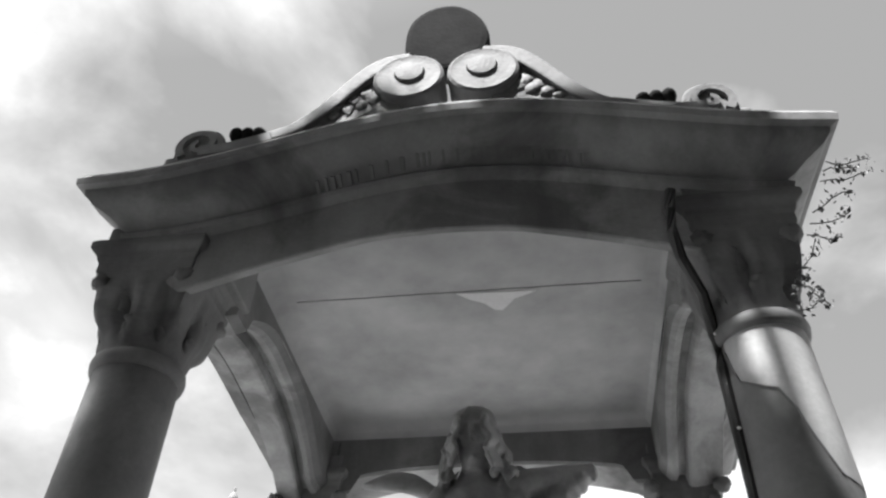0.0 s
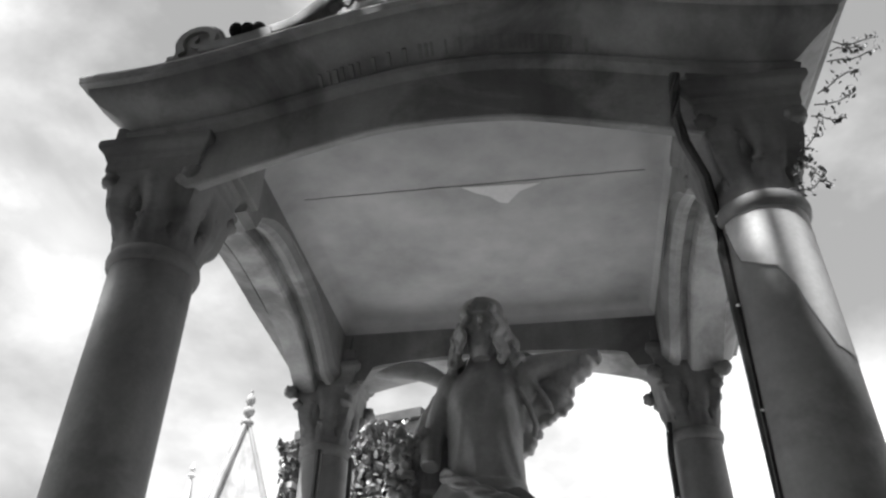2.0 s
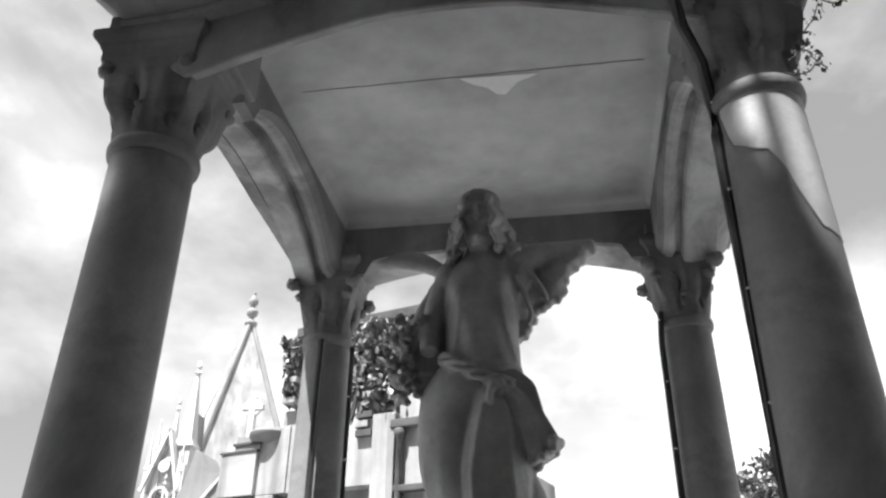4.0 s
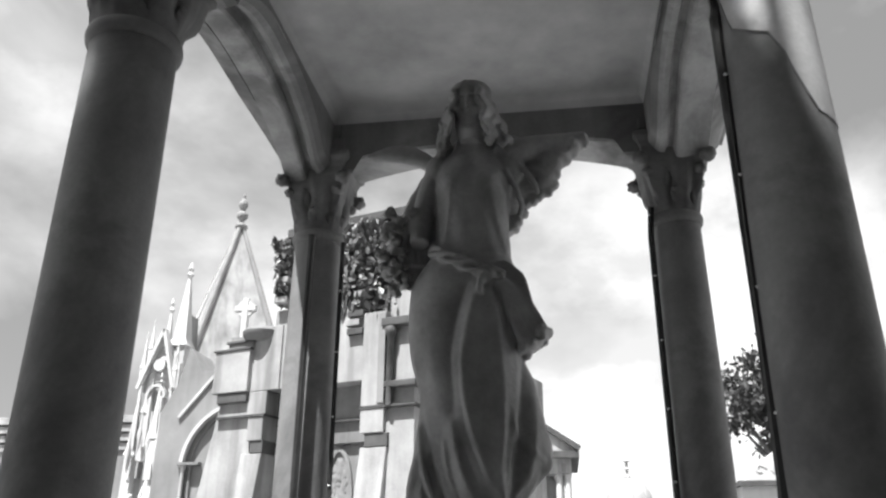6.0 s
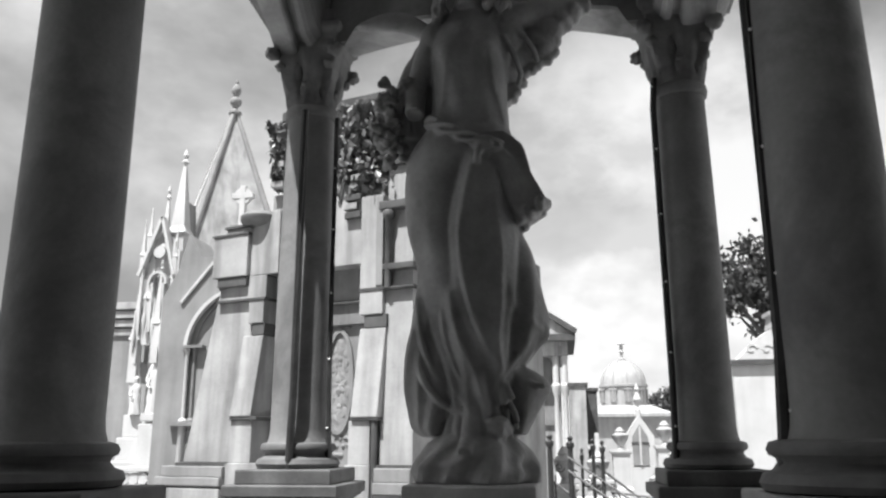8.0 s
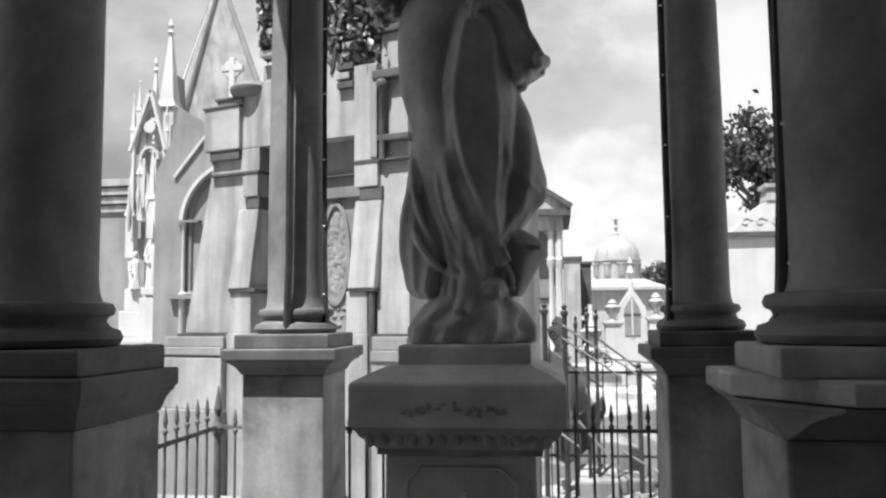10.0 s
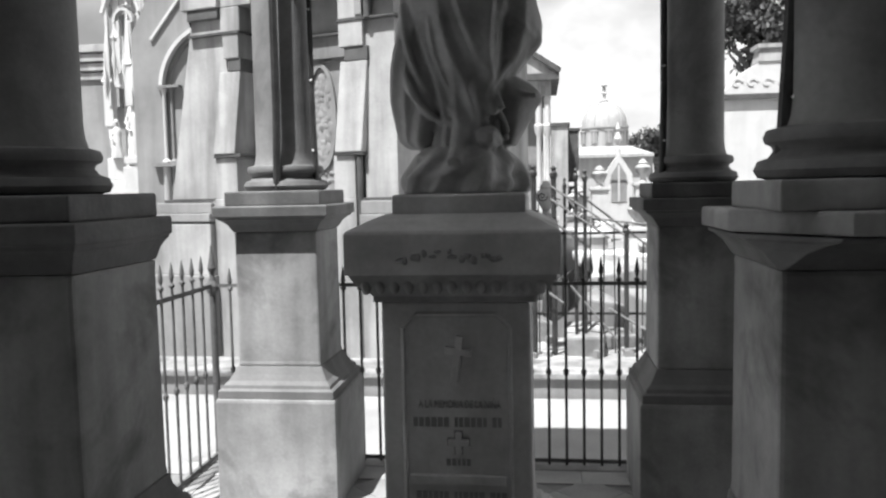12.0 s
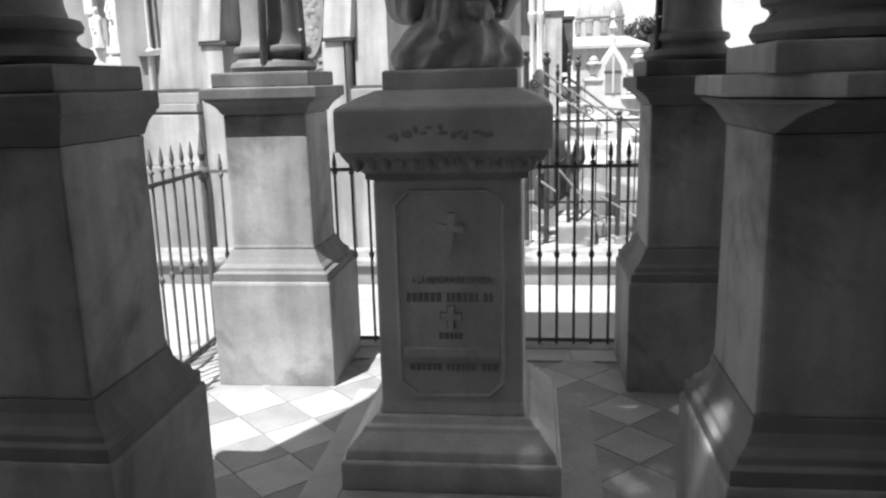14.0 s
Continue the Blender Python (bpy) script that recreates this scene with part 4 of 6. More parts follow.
    # behind the other shoulder the tip of a wing lifts and curls outwards
    loft_pts = spline([(-0.12, 0.08, 3.375, 0.035), (-0.19, 0.085, 3.405, 0.034), (-0.25, 0.09, 3.45, 0.044), (-0.32, 0.09, 3.485, 0.05), (-0.40, 0.09, 3.495, 0.044), (-0.47, 0.095, 3.49, 0.03), (-0.51, 0.10, 3.485, 0.012)], 4)
    for x, y, z, q in loft_pts:
        blob(bm, (x, y, z), (0.034, 0.035, q), 12)
    # the folded wing at her side, long quills
    ragged([(-0.10, 3.52), (-0.19, 3.45), (-0.23, 3.38), (-0.285, 3.30), (-0.33, 3.2), (-0.36, 3.09), (-0.385, 3.02), (-0.39, 2.96), (-0.345, 2.85), (-0.30, 2.82), (-0.2, 2.86), (-0.13, 3.0)], 0.05, 0.12, bm, 0.008, 2)
    for i in range(8):
        q = i / 7
        tube([(-0.13 - 0.06 * q, 0.05, 3.44 - 0.05 * q), (-0.16 - 0.13 * q, 0.035, 3.28 - 0.05 * q), (-0.17 - 0.19 * q, 0.045, 3.08 - 0.04 * q), (-0.17 - 0.19 * q, 0.05, 2.9 + 0.02 * q)], 0.028, 7, bm, 0.7, 0.7)
    # flowers held at the side
    for i in range(80):
        k = i / 79
        c = (-0.31 - 0.05 * math.sin(k * 3.0) + r.uniform(-0.06, 0.05), -0.03 + r.uniform(-0.06, 0.06), 3.14 - 0.36 * k + r.uniform(-0.02, 0.02))
        blob(bm, c, (0.022, 0.022, 0.019), 6, 0.6, i * 0.37)
    # twisted sash, its knot, and the scalloped end that falls from the hip
    for ph in (0.0, 2.1, 4.2):
        tube([(x + 0.010 * math.cos(ph + 9 * k), y - 0.012 + 0.012 * math.sin(ph + 9 * k), z + 0.020 * math.cos(ph + 9 * k)) for k, (x, y, z) in
              ((i / 20, p) for i, p in enumerate(spline([(-0.19, -0.03, 2.95), (-0.16, -0.10, 2.91), (-0.09, -0.145, 2.865), (-0.02, -0.16, 2.825), (0.05, -0.165, 2.79), (0.12, -0.135, 2.775)], 4)))], 0.0125, 8, bm, 0.9)
    blob(bm, (0.055, -0.165, 2.785), (0.042, 0.03, 0.04), 14, 0.4, 3.0)
    tube([(0.05, -0.17, 2.78), (0.03, -0.185, 2.74), (0.025, -0.185, 2.70)], 0.02, 8, bm, 0.7)
    ragged([(0.02, 2.84), (0.13, 2.86), (0.20, 2.80), (0.222, 2.74), (0.232, 2.677), (0.262, 2.62), (0.293, 2.566), (0.283, 2.53), (0.24, 2.50), (0.192, 2.475), (0.165, 2.52), (0.11, 2.66), (0.04, 2.75)], -0.12, 0.02, bm, 0.003, 5)
    for k in range(5):
        q = k / 4
        tube(spline([(0.06 + 0.03 * q, -0.15, 2.78 + 0.02 * q), (0.12 + 0.06 * q, -0.14 + 0.03 * q, 2.71 - 0.01 * q), (0.15 + 0.085 * q, -0.13 + 0.03 * q, 2.61 + 0.0 * q), (0.19 + 0.09 * q, -0.115 + 0.03 * q, 2.50 + 0.045 * q)], 4), 0.012, 8, bm, 2.0)
    for i in range(9):
        q = i / 8
        blob(bm, (0.185 + 0.10 * q + 0.006 * math.sin(i * 2.4), -0.075 + 0.05 * math.sin(i * 1.9), 2.492 + 0.062 * q + 0.008 * math.cos(i * 3.1)), (0.022, 0.05, 0.026 + 0.006 * math.sin(i * 1.3)), 10, 0.4, i * 1.1)
    # cloth that hangs clear of the legs at either side
    loft(bm, spline([(2.4, -0.16, 0.0, 0.05, 0.07, 0), (2.25, -0.165, 0.0, 0.075, 0.1, 0), (2.1, -0.175, 0.0, 0.09, 0.12, 0), (2.0, -0.18, 0.0, 0.103, 0.125, 0), (1.93, -0.18, 0.0, 0.105, 0.125, 0), (1.85, -0.175, 0.0, 0.106, 0.12, 0), (1.77, -0.175, 0.0, 0.09, 0.1, 0), (1.70, -0.18, 0.0, 0.068, 0.08, 0), (1.668, -0.17, 0.0, 0.04, 0.05, 0)], 8), 72,
         lambda z, a: 0.10 * (1 - 2 * abs(math.sin(2 * a - 4.0 * z))) + 0.05 * (1 - 2 * abs(math.sin(4.5 * a - 7 * z))))
    loft(bm, spline([(2.2, 0.20, 0.0, 0.03, 0.06, 0), (2.1, 0.22, 0.0, 0.055, 0.08, 0), (2.04, 0.225, 0.0, 0.055, 0.075, 0), (1.99, 0.18, 0.0, 0.05, 0.065, 0), (1.94, 0.13, 0.0, 0.05, 0.07, 0), (1.9, 0.15, 0.0, 0.085, 0.08, 0), (1.85, 0.175, 0.0, 0.098, 0.075, 0), (1.80, 0.17, 0.0, 0.08, 0.07, 0), (1.74, 0.16, 0.0, 0.06, 0.06, 0), (1.675, 0.145, 0.0, 0.04, 0.045, 0)], 6), 48,
         lambda z, a: 0.10 * (1 - 2 * abs(math.sin(2 * a + 5 * z))))
    # deep swags that sweep down across the shins and gather at one ankle: where they run, how far they stand out
    for line, width, out in ((((-0.205, 2.42), (-0.215, 2.14), (-0.172, 1.95), (-0.095, 1.83), (-0.01, 1.775)), 0.020, 0.006), (((-0.225, 2.02), (-0.19, 1.88), (-0.12, 1.79), (-0.04, 1.75)), 0.022, 0.012), (((-0.12, 2.34), (-0.11, 2.07), (-0.06, 1.9), (0.02, 1.80)), 0.015, 0.002),
                             (((0.03, 2.2), (0.06, 2.05), (0.10, 1.93), (0.10, 1.83)), 0.017, 0.008), (((0.235, 2.06), (0.19, 2.0), (0.14, 1.94), (0.09, 1.86)), 0.022, 0.0), (((0.10, 1.93), (0.155, 1.90), (0.205, 1.86), (0.262, 1.852)), 0.018, 0.0), (((0.07, 1.86), (0.12, 1.80), (0.15, 1.74), (0.15, 1.69)), 0.018, 0.02)):
        pts = []
        swag = spline(line, 6)
        for step, (px, z) in enumerate(swag):
            sink = 0.006 + 0.05 * max(0.0, 1 - 2.5 * step / (len(swag) - 1)) ** 1.5
            k = max(0.0, 2.1 - z)
            rx, ry = 0.25 - 0.36 * k, 0.172 - 0.17 * k
            q = min(0.98, abs(px - 0.01) / max(rx, 0.14))
            depth = ry * math.sqrt(1 - q * q)
            if px < -0.07 and z < 2.2:
                depth = max(depth, 0.115 * math.sqrt(max(0.05, 1 - ((px + 0.178) / 0.105) ** 2)))
            if px > 0.1 and z < 1.97:
                depth = max(depth, 0.07)
            pts.append((px, -depth - out + sink, z))
        tube(pts, width * 0.85, 9, bm, 0.7)
    # a narrow foot under the gathered hem, resting on the rock
    tube([(-0.005, -0.09, 1.80), (-0.012, -0.115, 1.72), (-0.02, -0.15, 1.655), (-0.03, -0.205, 1.61)], 0.034, 12, bm, 0.8)
    blob(bm, (0.085, -0.10, 1.70), (0.05, 0.06, 0.045), 12, 0.3, 2.0)
    for i in range(9):
        x = -0.075 + 0.026 * i
        tube([(x - 0.03, -0.075, 1.90), (x - 0.008, -0.105, 1.84), (x + 0.006, -0.112 - 0.008 * math.sin(i * 2.0), 1.79 + 0.012 * math.sin(i * 1.7))], 0.011, 7, bm, 1.3)
    ob = part("statue", bm, STATUE, None, smooth=180)
    mod = ob.modifiers.new("carve", "REMESH")
    mod.mode, mod.voxel_size, mod.use_smooth_shade = "VOXEL", 0.006, True
    mod = ob.modifiers.new("weather", "SMOOTH")
    mod.factor, mod.iterations = 0.5, 4
    return ob


statue = make_statue()
tagged(statue, "grey marble statue of a winged draped figure on the pedestal", "statue")


# ---------------------------------------------------------------- iron fence round the plot
def spear_bar(x, y, z0, z1, r=0.008):
    bm = tube([(x, y, z0), (x, y, z1 - 0.13)], r, 6)
    lathe([(0.004, z1 - 0.135), (0.016, z1 - 0.125), (0.016, z1 - 0.115), (0.006, z1 - 0.105), (0.014, z1 - 0.075), (0.011, z1 - 0.05), (0.002, z1)], 6, bm, x, y)
    zc = z0 + 0.52
    lathe([(r, zc - 0.022), (0.015, zc - 0.008), (0.015, zc + 0.008), (r, zc + 0.022)], 6, bm, x, y)
    return bm


FB = 1.27
back_fence = thing("iron_fence", "black wrought iron fence with spear tips behind the monument", "fence", group="iron fences")
x = -1.478
while x < 1.72:
    part("bar", spear_bar(x, FB, 0.0, 1.10 if x < 0 else 1.14), LIT_IRON if x < 0 else IRON, back_fence)
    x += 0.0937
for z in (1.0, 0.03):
    part("rail", box(-1.56, 1.72, FB - 0.006, FB + 0.006, z - 0.010, z + 0.010), LIT_IRON, back_fence)
left_fence = thing("iron_fence", "black wrought iron fence with spear tips beside the monument", "fence", group="iron fences")
y = 1.129 - 26 * 0.117
while y < FB - 0.05:
    part("bar", spear_bar(-1.58, y, 0.0, 1.18), LIT_IRON, left_fence)
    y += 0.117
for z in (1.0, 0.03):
    part("rail", box(-1.587, -1.573, -2.05, FB, z - 0.012, z + 0.012), LIT_IRON, left_fence)
part("corner_post", lathe([(0.02, 0.0), (0.02, 0.95), (0.034, 0.97), (0.036, 1.0), (0.02, 1.03), (0.013, 1.06), (0.024, 1.1), (0.015, 1.15), (0.003, 1.23)], 10, None, -1.58, FB), LIT_IRON, left_fence)
kerb = part("kerb", box(-1.68, 1.75, FB - 0.08, FB + 0.08, -0.06, 0.008), MARBLE, bevel=0.01)
tagged(kerb, "low stone kerb under the iron fence", "kerb", kind="structure")
kerb = part("kerb", box(-1.66, -1.5, -2.1, FB - 0.08, -0.06, 0.008), MARBLE, bevel=0.01)
tagged(kerb, "low stone kerb under the side fence", "kerb", kind="structure")


# ---------------------------------------------------------------- chapel behind
chapel = thing("chapel", "pale stuccoed chapel tomb with battered buttresses and dark ledges", "chapel", (-1.71, 4.89, 0), -17.6)


def batter(u0, u1, z0, z1, d0, d1, back, du0=0.0, du1=0.0):
    """A wall block whose front leans from depth d0 at the foot to d1 at the head; du: how far the foot spreads."""
    bm = bmesh.new()
    vs = [bm.verts.new(p) for p in ((u0 - du0, d0, z0), (u1 + du1, d0, z0), (u1 + du1, back, z0), (u0 - du0, back, z0), (u0, d1, z1), (u1, d1, z1), (u1, back, z1), (u0, back, z1))]
    for f in ((3, 2, 1, 0), (4, 5, 6, 7), (0, 1, 5, 4), (1, 2, 6, 5), (2, 3, 7, 6), (3, 0, 4, 7)):
        bm.faces.new([vs[i] for i in f])
    return bm


part("wall", box(-1.46, 0.62, 0.34, 4.0, -0.5, 4.2), CHAPEL, chapel)
# sloping buttress with its stepped foot
part("buttress", batter(-1.88, -1.42, 1.45, 3.50, -0.03, 0.0, 1.5, 0.38), CHAPEL, chapel, bevel=0.01)
part("foot_ledge", box(-2.31, -1.58, -0.10, 1.4, 1.415, 1.45), CHAPEL_TRIM, chapel)
part("foot_step", box(-2.46, -1.6, -0.15, 1.2, 1.30, 1.415), GOTHIC, chapel, bevel=0.012)
part("foot_step", box(-2.52, -1.6, -0.19, 1.2, 1.21, 1.30), GOTHIC, chapel, bevel=0.012)
part("foot_line", box(-2.5, -1.6, -0.17, 1.2, 1.185, 1.21), CHAPEL_TRIM, chapel)
part("foot_block", box(-2.5, -1.6, -0.18, 1.2, 0.62, 1.185), CHAPEL, chapel, bevel=0.012)
part("foot_base", box(-2.56, -1.58, -0.24, 1.2, -0.5, 0.62), GOTHIC, chapel, bevel=0.012)
# corner block, small step and rounded cap over the buttress
part("corner_block", box(-1.98, -1.48, -0.08, 1.0, 3.50, 3.985), CHAPEL, chapel, bevel=0.01)
part("block_lid", box(-1.995, -1.47, -0.095, 1.0, 3.985, 4.005), CHAPEL_TRIM, chapel)
# block and pier undersides: the shade below them is in their colour
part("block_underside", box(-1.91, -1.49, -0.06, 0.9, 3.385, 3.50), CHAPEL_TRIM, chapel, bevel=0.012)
part("step", box(-1.82, -1.46, -0.05, 0.9, 4.005, 4.075), RELIEF, chapel, bevel=0.01)
part("step_lid", box(-1.84, -1.44, -0.07, 0.9, 4.075, 4.10), CHAPEL_TRIM, chapel)
cap = part("rounded_cap", lathe([(0.13, 4.09), (0.2, 4.11), (0.24, 4.16), (0.245, 4.205), (0.2, 4.25), (0.11, 4.275), (0.03, 4.28)], 28), MARBLE_DARK, chapel, smooth=50)
cap.matrix_basis = pose(-1.43, 0.08, -0.01)
# upper wall and the hanging pier
part("upper_wall", box(-1.49, -1.085, -0.02, 0.6, 3.5, 4.24), CHAPEL, chapel, bevel=0.008)
part("upper_wall", box(-1.49, -1.235, -0.021, 0.6, 3.235, 3.497), CHAPEL, chapel, bevel=0.008)
part("wall_return", box(-1.56, -1.49, 0.0, 0.6, 3.45, 4.06), GOTHIC, chapel)
part("pier", box(-1.44, -1.235, -0.05, 0.5, 2.95, 3.235), CHAPEL, chapel, bevel=0.008)
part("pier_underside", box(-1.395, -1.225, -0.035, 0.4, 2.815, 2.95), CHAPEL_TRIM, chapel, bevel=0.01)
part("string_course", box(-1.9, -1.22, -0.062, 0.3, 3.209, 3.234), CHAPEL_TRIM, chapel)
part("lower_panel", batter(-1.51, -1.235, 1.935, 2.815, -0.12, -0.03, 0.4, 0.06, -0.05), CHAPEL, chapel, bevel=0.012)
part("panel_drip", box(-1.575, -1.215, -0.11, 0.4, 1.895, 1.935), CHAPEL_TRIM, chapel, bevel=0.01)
part("panel_foot", box(-1.59, -1.29, -0.08, 0.4, 1.45, 1.895), CHAPEL, chapel, bevel=0.008)
part("plinth", box(-1.62, -1.16, -0.10, 0.4, -0.5, 1.45), CHAPEL, chapel, bevel=0.01)
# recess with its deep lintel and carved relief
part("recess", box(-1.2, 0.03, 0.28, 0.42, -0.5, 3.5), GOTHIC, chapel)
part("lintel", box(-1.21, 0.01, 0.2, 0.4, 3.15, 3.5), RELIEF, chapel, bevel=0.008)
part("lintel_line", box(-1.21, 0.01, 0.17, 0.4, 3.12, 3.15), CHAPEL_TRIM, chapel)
# dark head: the lintel's shadow painted into the recess
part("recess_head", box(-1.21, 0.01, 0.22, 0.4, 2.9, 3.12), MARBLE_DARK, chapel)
part("wall_over_recess", box(-1.085, 0.02, 0.0, 0.5, 3.5, 4.24), CHAPEL, chapel, bevel=0.008)
bm = band([(-0.42 + 0.165 * math.cos(i / 40 * 2 * math.pi), 2.3 + 0.54 * math.sin(i / 40 * 2 * math.pi)) for i in range(41)], 0.022, 0.25, 0.285)
rnd = random.Random(77)
for i in range(90):
    k = rnd.random()
    z = 1.86 + 0.88 * k
    w = 0.13 * math.sin(math.pi * min(1, max(0, (z - 1.76) / 1.08)))
    blob(bm, (-0.42 + rnd.uniform(-w, w), 0.285, z), (rnd.uniform(0.02, 0.05), 0.011, rnd.uniform(0.03, 0.08)), 6, 0.9, i * 0.9)
for i in range(14):
    blob(bm, (-0.28 + 0.1 * math.cos(i * 1.7), 0.285, 2.92 + 0.05 * math.sin(i * 2.3)), (0.03, 0.024, 0.022), 6, 0.6, i * 1.1)
    blob(bm, (-0.36 + 0.1 * math.cos(i * 1.3), 0.285, 1.62 + 0.1 * math.sin(i * 2.1)), (0.03, 0.024, 0.026), 6, 0.6, i * 0.8)
tagged(part("carved_relief", bm, RELIEF, chapel, "pale carved oval relief", smooth=60), kind="stuff")
# the other pier, its ledges and pipes
part("pier", box(0.01, 0.285, -0.05, 0.5, 2.94, 4.22), CHAPEL, chapel, bevel=0.008)
# grey strip: a band of shade painted onto the pier
part("shade_strip", box(0.205, 0.285, -0.062, 0.3, 3.235, 4.2), GOTHIC, chapel, bevel=0.006)
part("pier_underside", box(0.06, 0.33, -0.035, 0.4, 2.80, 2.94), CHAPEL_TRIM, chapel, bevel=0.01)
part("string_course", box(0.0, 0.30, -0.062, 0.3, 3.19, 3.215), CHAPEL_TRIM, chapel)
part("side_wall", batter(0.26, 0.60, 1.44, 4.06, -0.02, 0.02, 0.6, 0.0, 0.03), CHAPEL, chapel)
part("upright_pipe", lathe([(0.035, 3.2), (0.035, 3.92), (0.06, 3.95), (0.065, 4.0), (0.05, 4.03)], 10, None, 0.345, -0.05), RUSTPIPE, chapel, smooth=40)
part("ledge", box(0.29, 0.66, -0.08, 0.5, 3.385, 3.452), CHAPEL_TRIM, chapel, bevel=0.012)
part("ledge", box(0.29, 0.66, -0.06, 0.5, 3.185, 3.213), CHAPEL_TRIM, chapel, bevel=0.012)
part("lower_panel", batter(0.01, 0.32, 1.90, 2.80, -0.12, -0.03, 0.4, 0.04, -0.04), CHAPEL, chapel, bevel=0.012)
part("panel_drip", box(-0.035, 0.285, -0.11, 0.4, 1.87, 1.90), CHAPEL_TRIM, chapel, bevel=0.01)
part("panel_foot", box(-0.07, 0.18, -0.08, 0.4, 1.44, 1.87), CHAPEL, chapel, bevel=0.008)
part("plinth", box(-0.09, 0.20, -0.11, 0.4, -0.5, 1.44), CHAPEL, chapel, bevel=0.008)
part("downpipe", tube([(0.225, -0.06, -0.3), (0.225, -0.06, 1.89)], 0.035, 10), CHAPEL_TRIM, chapel)
part("foot_ledge", box(0.26, 0.66, -0.08, 0.5, 1.415, 1.445), CHAPEL_TRIM, chapel)
part("foot_step", box(0.26, 0.66, -0.13, 0.5, 1.28, 1.415), GOTHIC, chapel, bevel=0.012)
part("foot_step", box(0.26, 0.67, -0.16, 0.5, 1.17, 1.28), GOTHIC, chapel, bevel=0.012)
part("foot_base", box(0.26, 0.67, -0.14, 0.5, -0.5, 1.17), CHAPEL, chapel, bevel=0.012)
part("cornice", box(0.24, 0.62, -0.08, 0.5, 4.04, 4.13), CHAPEL_TRIM, chapel, bevel=0.012)
part("attic", box(0.28, 0.58, 0.05, 0.5, 4.13, 4.55), CHAPEL, chapel, bevel=0.01)
part("attic_cap", box(0.25, 0.61, 0.0, 0.5, 4.55, 4.62), CHAPEL_TRIM, chapel, bevel=0.012)
# tower over the recess, with quoins
part("tower_base", box(-1.25, 0.0, 0.05, 1.0, 4.24, 4.44), CHAPEL, chapel, bevel=0.01)
part("tower", box(-1.18, 0.40, 0.2, 1.1, 4.3, 5.38), CHAPEL, chapel, bevel=0.01)
part("tower_coping", box(-1.24, 0.46, 0.12, 1.15, 5.38, 5.5), CHAPEL_TRIM, chapel, bevel=0.01)
for i, (u, z) in enumerate(((-1.14, 4.5), (-1.16, 4.62), (-1.14, 4.74), (-0.12, 4.0), (-0.14, 4.1), (-0.12, 4.2), (-0.05, 4.42), (-0.03, 4.54))):
    part("quoin", box(u - 0.08, u + 0.09 + 0.03 * (i % 2), -0.06, 0.3, z, z + 0.07), CHAPEL_TRIM if i % 2 else CHAPEL, chapel, bevel=0.008)

# climber on the chapel tower
ivy = thing("ivy", "dense dark climber on the chapel tower", "plant", (-1.71, 4.89, 0), -17.6)
rnd = random.Random(21)
bm = bmesh.new()
for i in range(2600):
    u = rnd.gauss(-0.06, 0.17)
    z = rnd.gauss(4.85, 0.24)
    if i % 5 == 0:
        u, z = rnd.gauss(-1.17, 0.05), rnd.uniform(4.85, 5.3)
    leaf(bm, (min(0.36, max(-1.3, u)), 0.12 - abs(rnd.gauss(0, 0.09)), min(5.32, max(4.3, z))), rnd.uniform(0.06, 0.15), rnd)
tagged(part("leaves", bm, IVY, ivy), kind="stuff")
part("stem", tube([(-0.3, 0.0, 4.2), (-0.24, -0.02, 4.45), (-0.15, 0.0, 4.8), (-0.05, 0.05, 5.2)], 0.025, 6), BARK, ivy)
bm = bmesh.new()
for i in range(500):
    a = rnd.uniform(0, 6.3)
    rr = rnd.uniform(0.02, 0.15)
    leaf(bm, (-1.13 + 0.07 * math.cos(a), 0.0 + 0.1 * math.sin(a), 4.63 + rr * math.sin(a * 1.7)), rnd.uniform(0.04, 0.1), rnd)
tagged(part("leaves", bm, IVY, ivy), kind="stuff")

# ---------------------------------------------------------------- grey gothic tomb
gothic = thing("gothic_tomb", "grey stuccoed gothic tomb with a pointed blind arch", "tomb", (-4.2, 7.0, 0))
arch = []
for i in range(13):
    a = math.radians(180 - 68 * i / 12)
    arch.append((0.41 + 0.845 * math.cos(a), 2.88 + 0.845 * math.sin(a)))
right = [(0.19 - x, z) for x, z in arch[::-1]]
opening = [(-0.435, -0.5), (-0.435, 2.88)] + arch[1:] + right[1:-1] + [(0.625, 2.88), (0.625, -0.5)]
wall_poly = [(-0.85, -0.5)] + opening + [(1.4, -0.5), (1.4, 4.16), (-0.11, 4.16), (-0.315, 4.17), (-0.53, 4.5), (-0.64, 4.0), (-0.85, 3.6)]
part("wall", prism(wall_poly, 0.0, 0.7), GOTHIC, gothic)
part("recess", box(-0.5, 0.8, 0.055, 0.6, -0.5, 4.0), GOTHIC, gothic)
part("arch_moulding", band([(x - 0.02, z) for x, z in arch], 0.024, -0.05, 0.05), WHITE, gothic, smooth=40)
part("arch_moulding", band([(x + 0.075, z - 0.02) for x, z in arch], 0.014, 0.03, 0.11), RELIEF, gothic, smooth=40)
for dx in (0.0, 0.085):
    part("colonnette", lathe([(0.05, -0.5), (0.05, 1.9), (0.06, 1.92), (0.06, 1.95), (0.024, 1.98), (0.024, 2.82), (0.04, 2.88), (0.04, 2.93)], 12, None, -0.43 + dx, 0.0 + 0.5 * dx), WHITE if dx == 0 else RELIEF, gothic, smooth=40)
part("impost", box(-0.50, -0.2, -0.06, 0.2, 2.905, 2.94), RELIEF, gothic)
